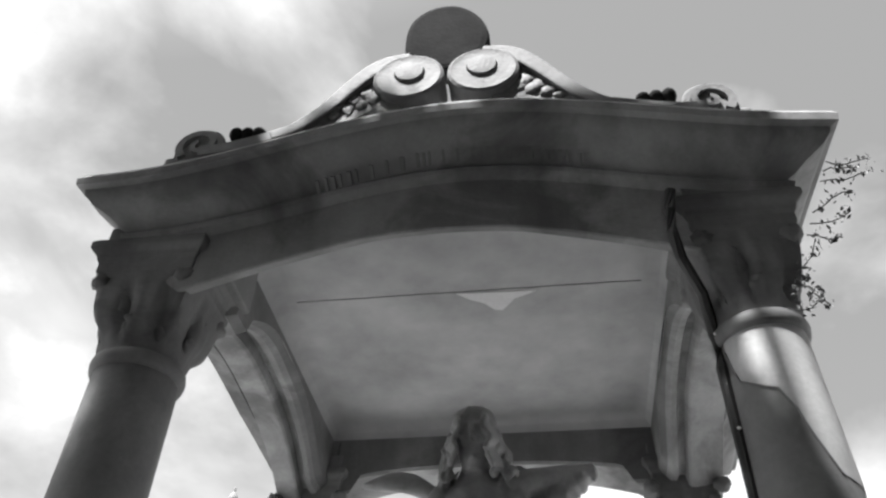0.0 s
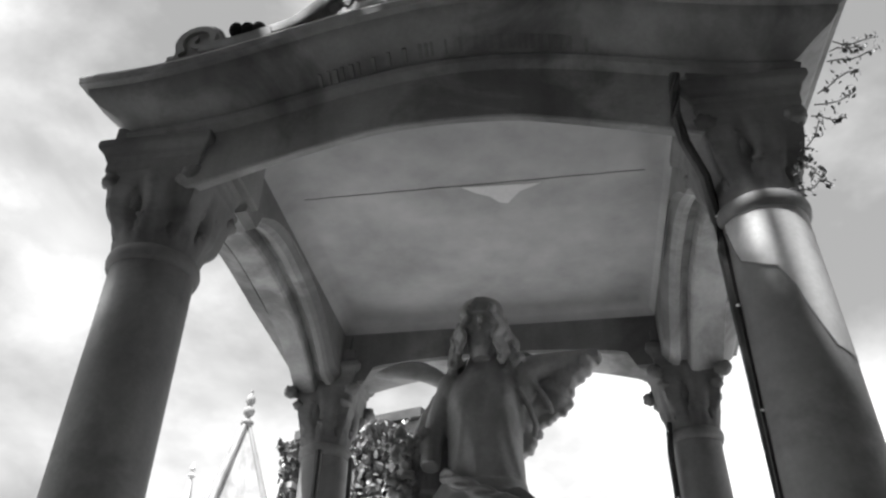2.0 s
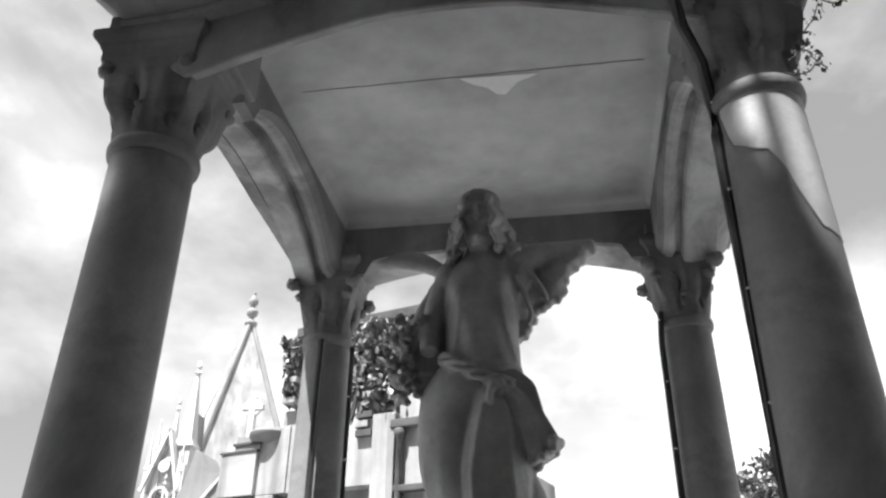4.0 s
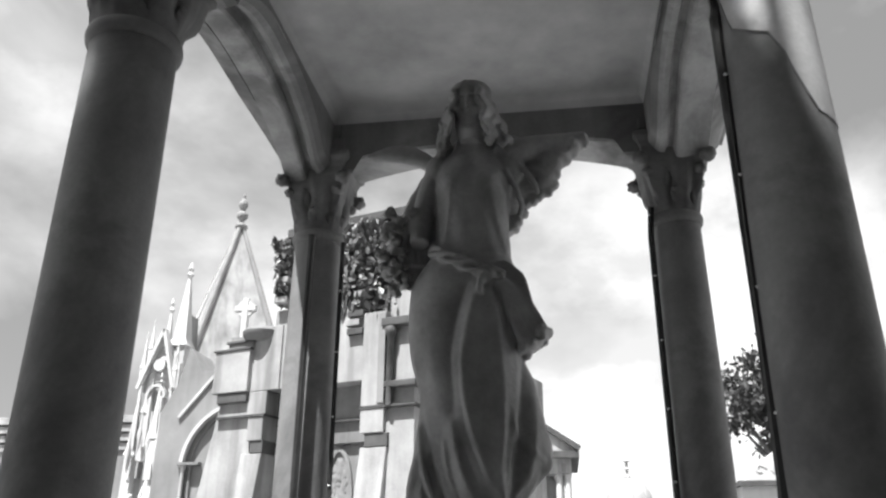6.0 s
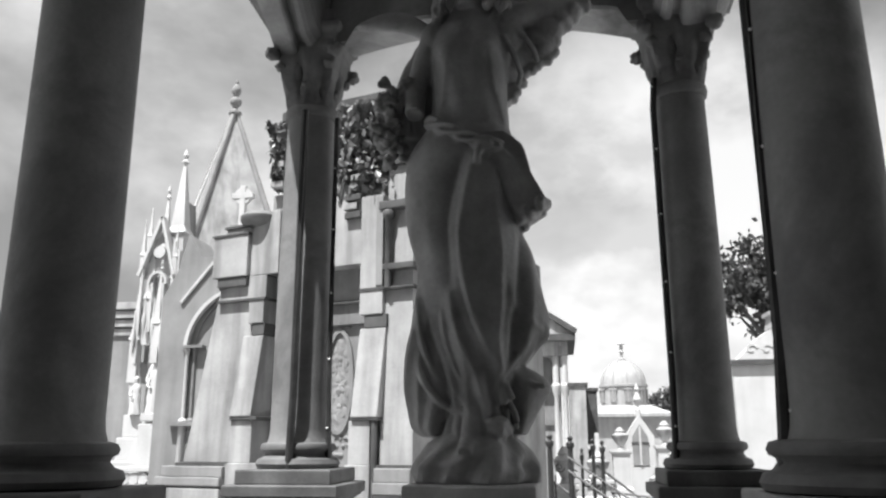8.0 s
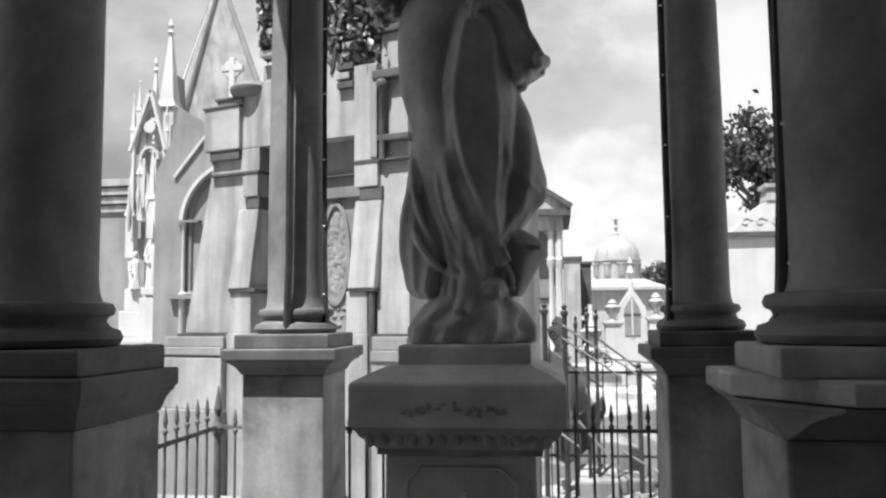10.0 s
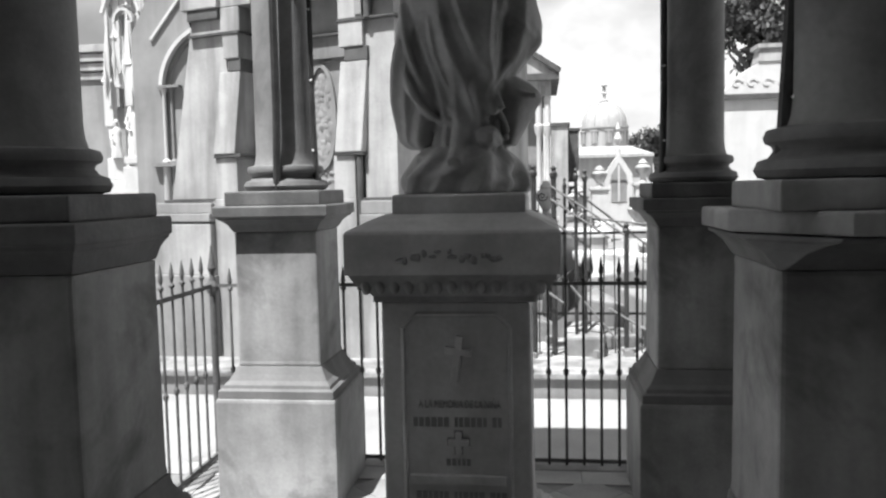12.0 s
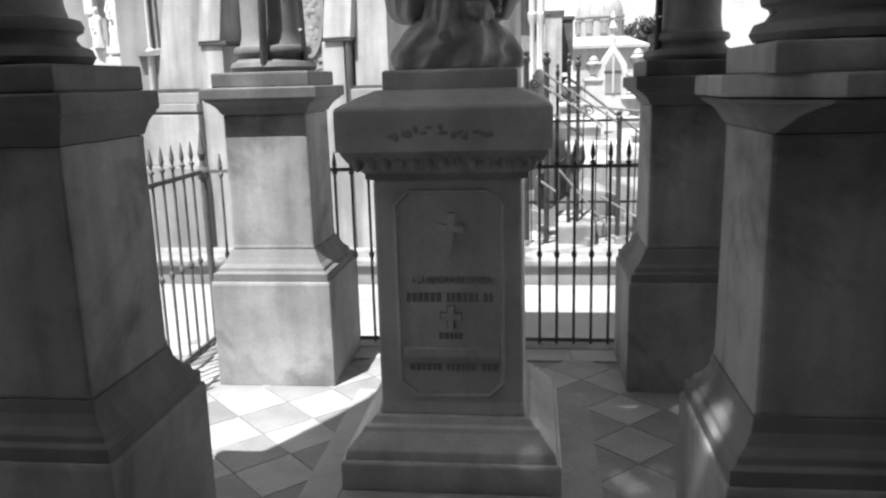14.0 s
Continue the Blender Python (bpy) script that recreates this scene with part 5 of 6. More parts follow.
part("raking_cornice", band([(-0.57, 3.53), (-0.34, 3.82), (-0.1, 4.12)], 0.017, -0.035, 0.1), WHITE, gothic)
part("base_course", box(-0.6, 0.0, -0.1, 0.3, 1.88, 1.93), RELIEF, gothic)

# ---------------------------------------------------------------- white gothic shrine
shrine = thing("gothic_shrine", "white carved gothic shrine with pinnacles", "tomb", (-6.15, 9.0, 0))
part("base", box(-0.5, 0.5, -0.3, 0.7, -0.5, 1.4), WHITE, shrine, bevel=0.02)
part("step", box(-0.42, 0.36, -0.25, 0.6, 1.4, 1.75), WHITE, shrine, bevel=0.02)
part("step", box(-0.36, 0.3, -0.2, 0.5, 1.75, 2.1), WHITE, shrine, bevel=0.02)


def robed_stone(x, y, z0, h, w, wing):
    """A small plain white robed shape, worn smooth, with a wing behind it."""
    bm = bmesh.new()
    loft(bm, spline([(z0, x, y, w, w * 0.8, 0), (z0 + 0.25 * h, x, y, w * 0.8, w * 0.7, 0), (z0 + 0.5 * h, x + 0.01, y, w * 0.62, w * 0.55, 0), (z0 + 0.7 * h, x, y, w * 0.72, w * 0.5, 0), (z0 + 0.8 * h, x, y, w * 0.4, w * 0.35, 0), (z0 + 0.86 * h, x, y - 0.01, w * 0.34, w * 0.34, 0), (z0 + 0.95 * h, x, y - 0.01, w * 0.36, w * 0.36, 0), (z0 + h, x, y, w * 0.12, w * 0.12, 0)], 4), 24,
         lambda z, a: 0.12 * (1 - 2 * abs(math.sin(3 * a + 5 * z))) * max(0.0, 1 - (z - z0) / (0.75 * h)))
    tube([(x - w * 0.6, y, z0 + 0.7 * h), (x - w * 0.9, y - 0.04, z0 + 0.52 * h), (x - w * 0.2, y - 0.1, z0 + 0.46 * h)], w * 0.2, 8, bm, 0.8)
    if wing:
        prism([(x + wing * w * 0.3, z0 + 0.75 * h), (x + wing * w * 1.1, z0 + 0.95 * h), (x + wing * w * 1.5, z0 + 0.75 * h), (x + wing * w * 1.25, z0 + 0.3 * h), (x + wing * w * 0.9, z0 + 0.15 * h), (x + wing * w * 0.5, z0 + 0.4 * h)], y + 0.02, y + 0.07, bm)
    return bm


for x, y, z0, h, w, wing in ((0.14, -0.2, 2.1, 0.86, 0.13, 1), (-0.16, -0.22, 2.1, 0.6, 0.10, -1), (0.02, -0.05, 2.1, 1.05, 0.11, 0)):
    fig = part("statuette", robed_stone(x, y, z0, h, w, wing), WHITE, shrine, "worn white robed statuette", smooth=60)
part("statuette_base", box(0.0, 0.31, -0.34, -0.05, 2.0, 2.11), WHITE, shrine, bevel=0.012)
part("stair_cheek", prism([(0.02, 1.3), (0.02, 1.95), (0.24, 1.95), (0.46, 1.3)], -0.42, -0.3), WHITE, shrine, bevel=0.012)
part("back_slab", box(-0.2, 0.22, 0.1, 0.45, 2.1, 4.9), WHITE, shrine, bevel=0.02)


def pinnacle(x, y, z0, z1, w):
    bm = square_loft([(w, z0), (w, z0 + (z1 - z0) * 0.35), (w * 1.3, z0 + (z1 - z0) * 0.37), (w * 0.9, z0 + (z1 - z0) * 0.42), (w * 0.18, z0 + (z1 - z0) * 0.88)], None, x, y)
    zt = z0 + (z1 - z0) * 0.88
    h = (z1 - z0) * 0.12
    lathe([(w * 0.15, zt), (w * 0.5, zt + h * 0.2), (w * 0.15, zt + h * 0.4), (w * 0.4, zt + h * 0.6), (w * 0.1, zt + h)], 8, bm, x, y)
    return bm


for px, py, pz0, pz1, pw in ((0.2, 0.1, 4.2, 6.62, 0.13), (0.0, 0.0, 3.6, 5.95, 0.09), (-0.12, -0.1, 3.2, 5.25, 0.08), (-0.28, -0.15, 2.6, 4.45, 0.07), (0.1, -0.22, 2.9, 4.6, 0.06), (0.2, -0.15, 2.8, 4.2, 0.06)):
    part("pinnacle", pinnacle(px, py, pz0, pz1, pw), WHITE, shrine)
part("gable", prism([(-0.30, 4.3), (0.22, 4.3), (0.0, 5.15)], -0.1, 0.05), WHITE, shrine)
part("tracery", band(spiral(0.05, 4.75, 0.12, 1.0, 1, 0.0), 0.03, -0.18, -0.08), WHITE, shrine)
part("gable", prism([(0.05, 4.4), (0.35, 4.4), (0.25, 5.7), (0.15, 5.7)], 0.15, 0.5), GOTHIC, shrine)
part("gable_rake", band([(-0.30, 4.33), (-0.12, 4.85), (0.04, 5.32)], 0.025, -0.26, -0.12), WHITE, shrine)
part("gable_rake", band([(0.04, 5.32), (0.17, 4.85), (0.31, 4.33)], 0.025, -0.26, -0.12), WHITE, shrine)
part("gable_arch", band([(0.03 + 0.15 * math.cos(math.radians(a)), 4.18 + 0.2 * math.sin(math.radians(a))) for a in range(0, 181, 12)], 0.02, -0.24, -0.12), WHITE, shrine)
part("rose", lathe([(0.05, -0.03), (0.1, -0.03), (0.1, 0.03), (0.05, 0.03)], 16), WHITE, shrine).matrix_basis = pose(0.03, -0.2, 4.72, 90)
for x, z0, z1 in ((-0.24, 2.9, 4.4), (0.29, 3.0, 4.9), (-0.05, 3.4, 4.2), (0.14, 3.4, 4.2)):
    part("shaft", box(x - 0.022, x + 0.022, -0.24, -0.18, z0, z1), WHITE, shrine, bevel=0.006)
for x, z, q, h in ((-0.28, 3.0, 0.04, 0.75), (0.19, 2.95, 0.055, 0.95), (0.04, 3.15, 0.045, 0.8), (0.30, 3.2, 0.035, 0.6), (-0.12, 3.3, 0.04, 0.7)):
    part("pendant", lathe([(0.004, z), (q * 0.55, z + 0.2 * h), (q, z + 0.42 * h), (q * 0.7, z + 0.55 * h), (q * 0.45, z + 0.62 * h), (0.012, z + h)], 8, None, x, -0.26), WHITE, shrine, smooth=40)
part("edge_strip", box(0.345, 0.385, -0.22, -0.14, 3.35, 4.75), WHITE, shrine, bevel=0.006)
for x, z0, z1 in ((-0.26, 4.3, 5.3), (0.31, 4.3, 5.2), (-0.16, 4.7, 5.5)):
    part("pinnacle", pinnacle(x, -0.2, z0, z1, 0.035), WHITE, shrine)
balustrade = thing("stair_balustrade", "white pierced stone balustrade and stair parapet", "balustrade", (-6.15, 8.5, 0))
part("top_rail", box(-0.9, 0.62, -0.06, 0.06, 1.25, 1.32), WHITE, balustrade, bevel=0.01)
part("foot_rail", box(-0.9, 0.25, -0.06, 0.06, -0.5, 1.05), WHITE, balustrade, bevel=0.01)
for i in range(10):
    part("ring", lathe([(0.055, -0.03), (0.085, -0.03), (0.085, 0.03), (0.055, 0.03)], 14), WHITE, balustrade).matrix_basis = pose(-0.82 + 0.15 * i, 0, 1.15, 90)
part("stair_parapet", prism([(0.40, 0.88), (0.40, 1.02), (0.94, 1.545), (1.0, 1.545), (1.0, 1.42)], -0.3, -0.1), WHITE, balustrade, bevel=0.015)
part("stair_post", box(0.44, 0.52, -0.28, -0.12, -0.5, 0.9), WHITE, balustrade, bevel=0.01)

# ---------------------------------------------------------------- spire and cross
spire = thing("spire", "pale stone pyramid spire with ribs and a turned finial", "spire", (-6.40, 12.0, 0), 36)
part("tower", box(-0.95, 0.95, -0.95, 0.95, -0.5, 4.6), GOTHIC, spire)
part("roof", square_loft([(1.1, 4.6), (0.03, 8.55)]), CHAPEL, spire)
for sx in (-1, 1):
    for sy in (-1, 1):
        part("rib", tube([(sx * 1.1, sy * 1.1, 4.6), (sx * 0.04, sy * 0.04, 8.55)], 0.085, 8, None, 0.6), GOTHIC, spire)
        part("rib_fillet", tube([(sx * 1.1, sy * 1.0, 4.6), (sx * 0.04, sy * 0.03, 8.5)], 0.075, 6, None, 0.5), WHITE, spire)
part("finial", lathe([(0.07, 8.45), (0.08, 8.52), (0.14, 8.56), (0.14, 8.6), (0.06, 8.66), (0.05, 8.72), (0.11, 8.78), (0.13, 8.86), (0.10, 8.91), (0.05, 8.95), (0.06, 9.0), (0.105, 9.07), (0.10, 9.15), (0.055, 9.22), (0.025, 9.27), (0.04, 9.31), (0.008, 9.37)], 14), GOTHIC, spire, smooth=50)
stone_cross = thing("stone_cross", "white ringed stone cross on a tall block", "cross", (-5.5, 10.6, 0))
bm = cross_bm(0, 5.6, 0.205, 0.82, 0.055, -0.06, 0.06, 0.757)
part("cross", bm, WHITE, stone_cross, bevel=0.01)
part("ring", lathe([(0.08, -0.045), (0.165, -0.045), (0.165, 0.045), (0.08, 0.045)], 24), WHITE, stone_cross).matrix_basis = pose(0, 0, 6.221, 90)
part("block", box(-0.16, 0.16, -0.16, 0.16, -0.5, 5.62), GOTHIC, stone_cross)

# ---------------------------------------------------------------- other tombs
lb = thing("low_mausoleum", "grey flat-roofed mausoleum with a layered cornice", "mausoleum", (-9.4, 12.5, 0))
part("wall", box(-3.5, 1.25, 0.0, 3.0, -0.5, 4.0), GOTHIC, lb)
for i, (z, o) in enumerate(((3.88, 0.05), (4.06, 0.10), (4.24, 0.15), (4.42, 0.2))):
    part("cornice", box(-3.6, 1.25 + o, -o, 3.0, z, z + 0.15), CHAPEL, lb, bevel=0.01)
part("bracket", box(1.0, 1.2, -0.18, 0.0, 3.3, 3.8), GOTHIC, lb)

temple = thing("temple_tomb", "pale classical temple tomb with pediment and columns", "mausoleum", (-1.6, 22.0, 0))
part("body", box(-1.6, 1.95, 0.6, 4.0, -0.5, 4.5), CHAPEL, temple)
part("entablature", box(-1.8, 2.2, -0.1, 4.0, 4.3, 4.75), CHAPEL, temple)
part("cornice", box(-2.0, 2.45, -0.3, 4.1, 4.75, 4.95), CHAPEL_TRIM, temple)
part("pediment", prism([(-2.0, 4.95), (2.45, 4.95), (0.22, 6.4)], -0.2, 3.8), CHAPEL, temple)
part("raking_cornice", band([(-2.0, 5.0), (0.22, 6.5), (2.47, 5.02)], 0.08, -0.35, 0.1), CHAPEL_TRIM, temple)
for cx in (-1.3, -0.4, 1.81, 2.08):
    part("column", lathe([(0.13, -0.5), (0.13, 0.3), (0.09, 0.4), (0.075, 3.05), (0.13, 3.2), (0.15, 3.4), (0.1, 3.45), (0.1, 4.3)], 14, None, cx, 0.1), WHITE, temple, smooth=40)
part("arch", band([(1.22 + 0.62 * math.cos(math.radians(a)), 3.85 + 0.66 * math.sin(math.radians(a))) for a in range(-10, 191, 10)], 0.05, 0.45, 0.62), WHITE, temple, smooth=40)
part("niche", prism([(1.22 + 0.55 * math.cos(math.radians(a)), 3.85 + 0.58 * math.sin(math.radians(a))) for a in range(0, 181, 15)] + [(0.67, 2.2), (1.77, 2.2)], 0.52, 0.62), RELIEF, temple)
part("vent", box(1.9, 2.03, -0.12, 0.0, 4.32, 4.6), GOTHIC, temple)
side = thing("block_tomb", "plain pale block tomb with a flat slab roof", "tomb", (0.85, 22.0, 0))
part("body", box(-0.25, 0.25, 0.0, 1.5, -0.5, 3.35), CHAPEL, side)
part("slab", box(-0.3, 0.32, -0.05, 1.6, 3.35, 3.46), CHAPEL_TRIM, side)
dark = thing("dark_tomb", "small dark tomb behind the pale ones", "tomb", (1.35, 25.0, 0))
part("body", box(-0.2, 0.22, 0.0, 1.0, -0.5, 3.4), CHAPEL_TRIM, dark, bevel=0.03)
part("slab", box(-0.25, 0.27, -0.05, 1.05, 3.4, 3.5), CHAPEL_TRIM, dark)

domed = thing("domed_mausoleum", "white domed mausoleum with arched drum windows", "mausoleum", (4.85, 56.0, 0))
part("body", box(-2.9, 3.1, -2.5, 3.5, -0.5, 3.4), LIME, domed)
part("roof", square_loft([(3.1, 3.4), (3.1, 3.6), (1.7, 4.2)]), LIME, domed)
drum = part("drum", lathe([(1.62, 4.0), (1.62, 5.5), (1.75, 5.55), (1.75, 5.7), (1.6, 5.72)], 32), LIME, domed, smooth=30)
rows = [(1.6 * math.cos(math.radians(a)), 5.72 + 1.75 * math.sin(math.radians(a))) for a in range(0, 86, 7)]
dome = part("dome", lathe(rows, 32), LIME, domed, smooth=30)
for i in range(10):
    a = math.radians(36 * i + 24)
    pts = [((1.62 * math.cos(math.radians(e))) * math.cos(a), (1.62 * math.cos(math.radians(e))) * math.sin(a), 5.72 + 1.77 * math.sin(math.radians(e))) for e in range(0, 84, 9)]
    part("rib", tube(pts, 0.035, 5), LIME, dome)
    if i >= 4:
        w = part("window", box(-0.25, 0.25, -0.06, 0.05, 4.45, 5.3), GOTHIC, drum)
        part("window_frame", box(-0.31, 0.31, -0.1, 0.02, 5.3, 5.4), LIME, w)
        part("mullion", box(-0.03, 0.03, -0.09, 0.0, 4.45, 5.3), LIME, w)
        w.matrix_basis = pose(1.63 * math.cos(a), 1.63 * math.sin(a), 0, 0, 0, math.degrees(a) + 90)
part("finial", lathe([(0.25, 7.4), (0.25, 7.6), (0.1, 7.7), (0.1, 8.0), (0.22, 8.1), (0.12, 8.2), (0.12, 8.6), (0.3, 8.65), (0.2, 8.75), (0.02, 8.9)], 10), LIME, domed)

gate = thing("gabled_tomb", "white gabled tomb front with a grey pointed panel", "tomb", (3.02, 26.0, 0))
part("body", prism([(-0.48, -0.5), (0.48, -0.5), (0.48, 1.9), (0.0, 2.62), (-0.48, 1.9)], 0, 0.5), WHITE, gate)
panel = part("panel", prism([(-0.27, 0.9), (0.27, 0.9), (0.27, 1.85), (0.0, 2.3), (-0.27, 1.85)], -0.03, 0.02), GOTHIC, gate)
part("mullion", box(-0.03, 0.03, -0.06, 0.0, 0.9, 2.2), WHITE, panel)
part("transom", box(-0.3, 0.3, -0.05, 0.0, 1.62, 1.68), CHAPEL_TRIM, panel)
part("finial", lathe([(0.1, 2.55), (0.1, 2.8), (0.05, 2.9), (0.14, 3.15), (0.05, 3.4), (0.09, 3.5), (0.01, 3.75)], 10, None, 0.0, 0.25), WHITE, gate)

house = thing("stepped_tomb", "white tomb with a stepped carved pediment", "mausoleum", (4.6, 14.0, 0))
part("body", box(-0.75, 2.2, 0.0, 2.5, -0.5, 3.2), WHITE, house)
part("cornice", box(-0.8, 2.3, -0.1, 2.6, 3.2, 3.3), CHAPEL_TRIM, house)
pediment = part("pediment", prism([(-0.65, 3.3), (1.5, 3.3), (0.95, 3.75), (0.6, 3.95), (0.1, 3.95), (-0.2, 3.75)], 0, 0.5), WHITE, house)
part("top_block", square_loft([(0.28, 3.95), (0.24, 4.2), (0.3, 4.22), (0.3, 4.3)], None, 0.35, 0.25), CHAPEL, house)
for i in range(4):
    part("swag", band(spiral(-0.35 + 0.3 * i, 3.52, 0.12, 0.8, 1, 0.3), 0.025, -0.02, 0.01), WHITE, pediment)


def make_tree(name, label, place, height, crown_c, crown_r, count, seed, size):
    t = thing(name, label, "tree", place)
    r = random.Random(seed)
    part("trunk", tube([(0, 0, -0.5), (0.1, 0.0, height * 0.3), (-0.05, 0.1, height * 0.55), (0.05, 0, height * 0.8)], height * 0.035, 10, None, 0.4), BARK, t)
    for i in range(6):
        a = i * 1.1
        part("limb", tube([(0, 0, height * (0.5 + 0.05 * i)), (crown_r * 0.25 * math.cos(a), crown_r * 0.25 * math.sin(a), height * (0.58 + 0.05 * i)), (crown_r * 0.5 * math.cos(a), crown_r * 0.5 * math.sin(a), height * (0.62 + 0.06 * i))], height * 0.012, 6, None, 0.3), BARK, t)
    bm = bmesh.new()
    clumps = [(r.gauss(0, 0.45), r.gauss(0, 0.45), r.gauss(0, 0.42)) for _ in range(26)]
    for i in range(count):
        c = clumps[i % 26]
        p = Vector(crown_c) + Vector((c[0] + r.gauss(0, 0.15), c[1] + r.gauss(0, 0.15), c[2] + r.gauss(0, 0.13))) * crown_r
        leaf(bm, p, size * r.uniform(0.6, 1.3), r)
    tagged(part("crown", bm, LEAF, t), kind="stuff")
    return t


make_tree("tree", "dark leafy tree behind the white tombs", (6.0, 20.0, 0), 7.0, (0.1, 0, 5.9), 1.5, 5200, 4, 0.2)
make_tree("tree", "distant dark tree beside the domed mausoleum", (9.3, 62.0, 0), 6.0, (0, 0, 4.6), 1.9, 2600, 7, 0.35)

# small white monuments beyond the railing
def grave_cross(x, y, h, w):
    t = thing("grave_cross", "white stone cross on a stepped base", "cross", (x, y, 0), group="grave crosses")
    part("base", square_loft([(w * 1.5, -0.5), (w * 1.5, h * 0.22), (w * 1.1, h * 0.24), (w * 1.1, h * 0.45), (w * 0.7, h * 0.47)]), WHITE, t, bevel=0.01)
    part("cross", cross_bm(0, h * 0.46, w * 1.1, h * 0.54, w * 0.26, -0.06, 0.06), WHITE, t, bevel=0.008)


def grave_urn(x, y, h, w):
    t = thing("grave_urn", "pale stone urn on a tall block pedestal", "urn", (x, y, 0), group="grave urns")
    part("block", square_loft([(w, -0.5), (w, h * 0.1), (w * 0.8, h * 0.14), (w * 0.8, h * 0.6), (w, h * 0.63), (w, h * 0.67)]), WHITE, t, bevel=0.01)
    part("urn", lathe([(w * 0.4, h * 0.67), (w * 0.25, h * 0.72), (w * 0.7, h * 0.82), (w * 0.8, h * 0.88), (w * 0.45, h * 0.92), (w * 0.5, h * 0.94), (w * 0.15, h)], 18), CHAPEL, t, smooth=40)


grave_cross(1.2, 18.0, 1.9, 0.2)
for x, y, h, w in ((1.75, 9.3, 1.3, 0.24), (2.15, 10.6, 1.5, 0.24), (0.95, 12.0, 1.5, 0.26), (2.75, 11.5, 1.45, 0.28), (2.2, 24.0, 2.15, 0.34), (3.62, 24.0, 2.35, 0.34), (0.34, 9.0, 1.6, 0.2), (2.7, 15.0, 1.5, 0.26)):
    grave_urn(x, y, h, w)
for x, y, w, d, h in ((1.3, 8.6, 0.5, 1.2, 0.5), (2.2, 9.0, 0.45, 1.1, 0.7), (0.9, 9.6, 0.4, 1.0, 0.8)):
    t = thing("table_tomb", "pale low table tomb with a moulded slab", "tomb", (x, y, 0), group="table tombs")
    part("chest", box(-w, w, 0, d, -0.5, h - 0.1), CHAPEL, t, bevel=0.02)
    part("slab", box(-w - 0.06, w + 0.06, -0.06, d + 0.06, h - 0.1, h), WHITE, t, bevel=0.02)

# ---------------------------------------------------------------- rough kerbs, rubble and railings across the path
# kerb face greyer than its coping: shade painted into the colour
kerb_wall = part("far_kerb", box(-14, 14, 4.0, 4.85, -0.6, -0.19), GOTHIC)
tagged(kerb_wall, "kerb face along the path in shaded grey", "kerb", kind="structure")
edge = part("kerb_coping", box(-14, 14, 3.96, 4.55, -0.19, -0.13), MARBLE, bevel=0.015)
tagged(edge, "pale stone kerb on the far side of the path", "kerb", kind="structure")
bed = part("rubble_bed", box(-0.6, 2.8, 4.553, 8.2, -0.6, -0.145), CHAPEL, bevel=0.02)
tagged(bed, "pale dusty raised bed strewn with broken stone", "bed", kind="structure")
rnd = random.Random(8)


def broken_block(w, d, h):
    """A rough block with knocked corners."""
    bm = bmesh.new()
    j = lambda v: v * rnd.uniform(0.78, 1.08)
    vs = [bm.verts.new((sx * j(w / 2), sy * j(d / 2), 0 if sz < 0 else h * rnd.uniform(0.75, 1.1))) for sz in (-1, 1) for sx, sy in ((-1, -1), (1, -1), (1, 1), (-1, 1))]
    for f in ((3, 2, 1, 0), (4, 5, 6, 7), (0, 1, 5, 4), (1, 2, 6, 5), (2, 3, 7, 6), (3, 0, 4, 7)):
        bm.faces.new([vs[k] for k in f])
    return bm


for i, (x, y, w, d, h, t) in enumerate(((0.43, 6.1, 0.45, 0.45, 0.55, 6), (0.71, 4.95, 0.40, 0.42, 0.50, -6), (1.02, 5.35, 0.36, 0.4, 0.42, 18), (0.75, 7.2, 0.9, 0.6, 0.6, 25), (1.5, 6.4, 0.7, 0.6, 0.75, -8), (0.3, 6.9, 0.6, 0.6, 0.5, 5), (1.9, 5.8, 0.7, 0.6, 0.5, 30), (1.2, 7.6, 0.9, 0.6, 0.9, 14),
                                         (0.95, 5.9, 0.4, 0.5, 0.7, 50), (1.45, 5.4, 0.5, 0.4, 0.45, -25), (0.15, 5.6, 0.4, 0.4, 0.5, 33), (0.6, 5.9, 0.35, 0.4, 0.75, 12), (1.25, 5.75, 0.4, 0.3, 0.8, -35))):
    b = part("broken_stone", broken_block(w, d, h), MARBLE if i < 2 else (GOTHIC, CHAPEL, RELIEF)[i % 3], bevel=0.025)
    b.matrix_world = pose(x, y, -0.4, 5 * math.sin(i), 5 * math.cos(i * 2), t)
    tagged(b, "broken grey grave stone lying on the ground", "stone", "rubble stones")
for i in range(26):
    chip = part("stone_chip", broken_block(rnd.uniform(0.04, 0.13), rnd.uniform(0.04, 0.12), rnd.uniform(0.02, 0.08)), (CHAPEL, RELIEF, MARBLE)[i % 3])
    chip.matrix_world = pose(rnd.uniform(0.1, 1.25), rnd.uniform(4.62, 5.9), -0.147, 0, 0, rnd.uniform(0, 180))
    tagged(chip, "small chip of grey stone on a dusty bed", "stone", "stone chips")
slab = part("leaning_slab", prism([(0.26, 0.20), (0.28, 0.47), (0.52, 0.62), (0.77, 0.80), (0.79, 0.66), (0.62, 0.30), (0.4, 0.12)], 5.1, 5.24), CHAPEL_TRIM, bevel=0.02)
tagged(slab, "dark broken slab leaning on grave rubble", "slab")
rail = thing("grave_railing", "old black iron railing with tall posts and leaning rods", "fence", (0, 0, 0))
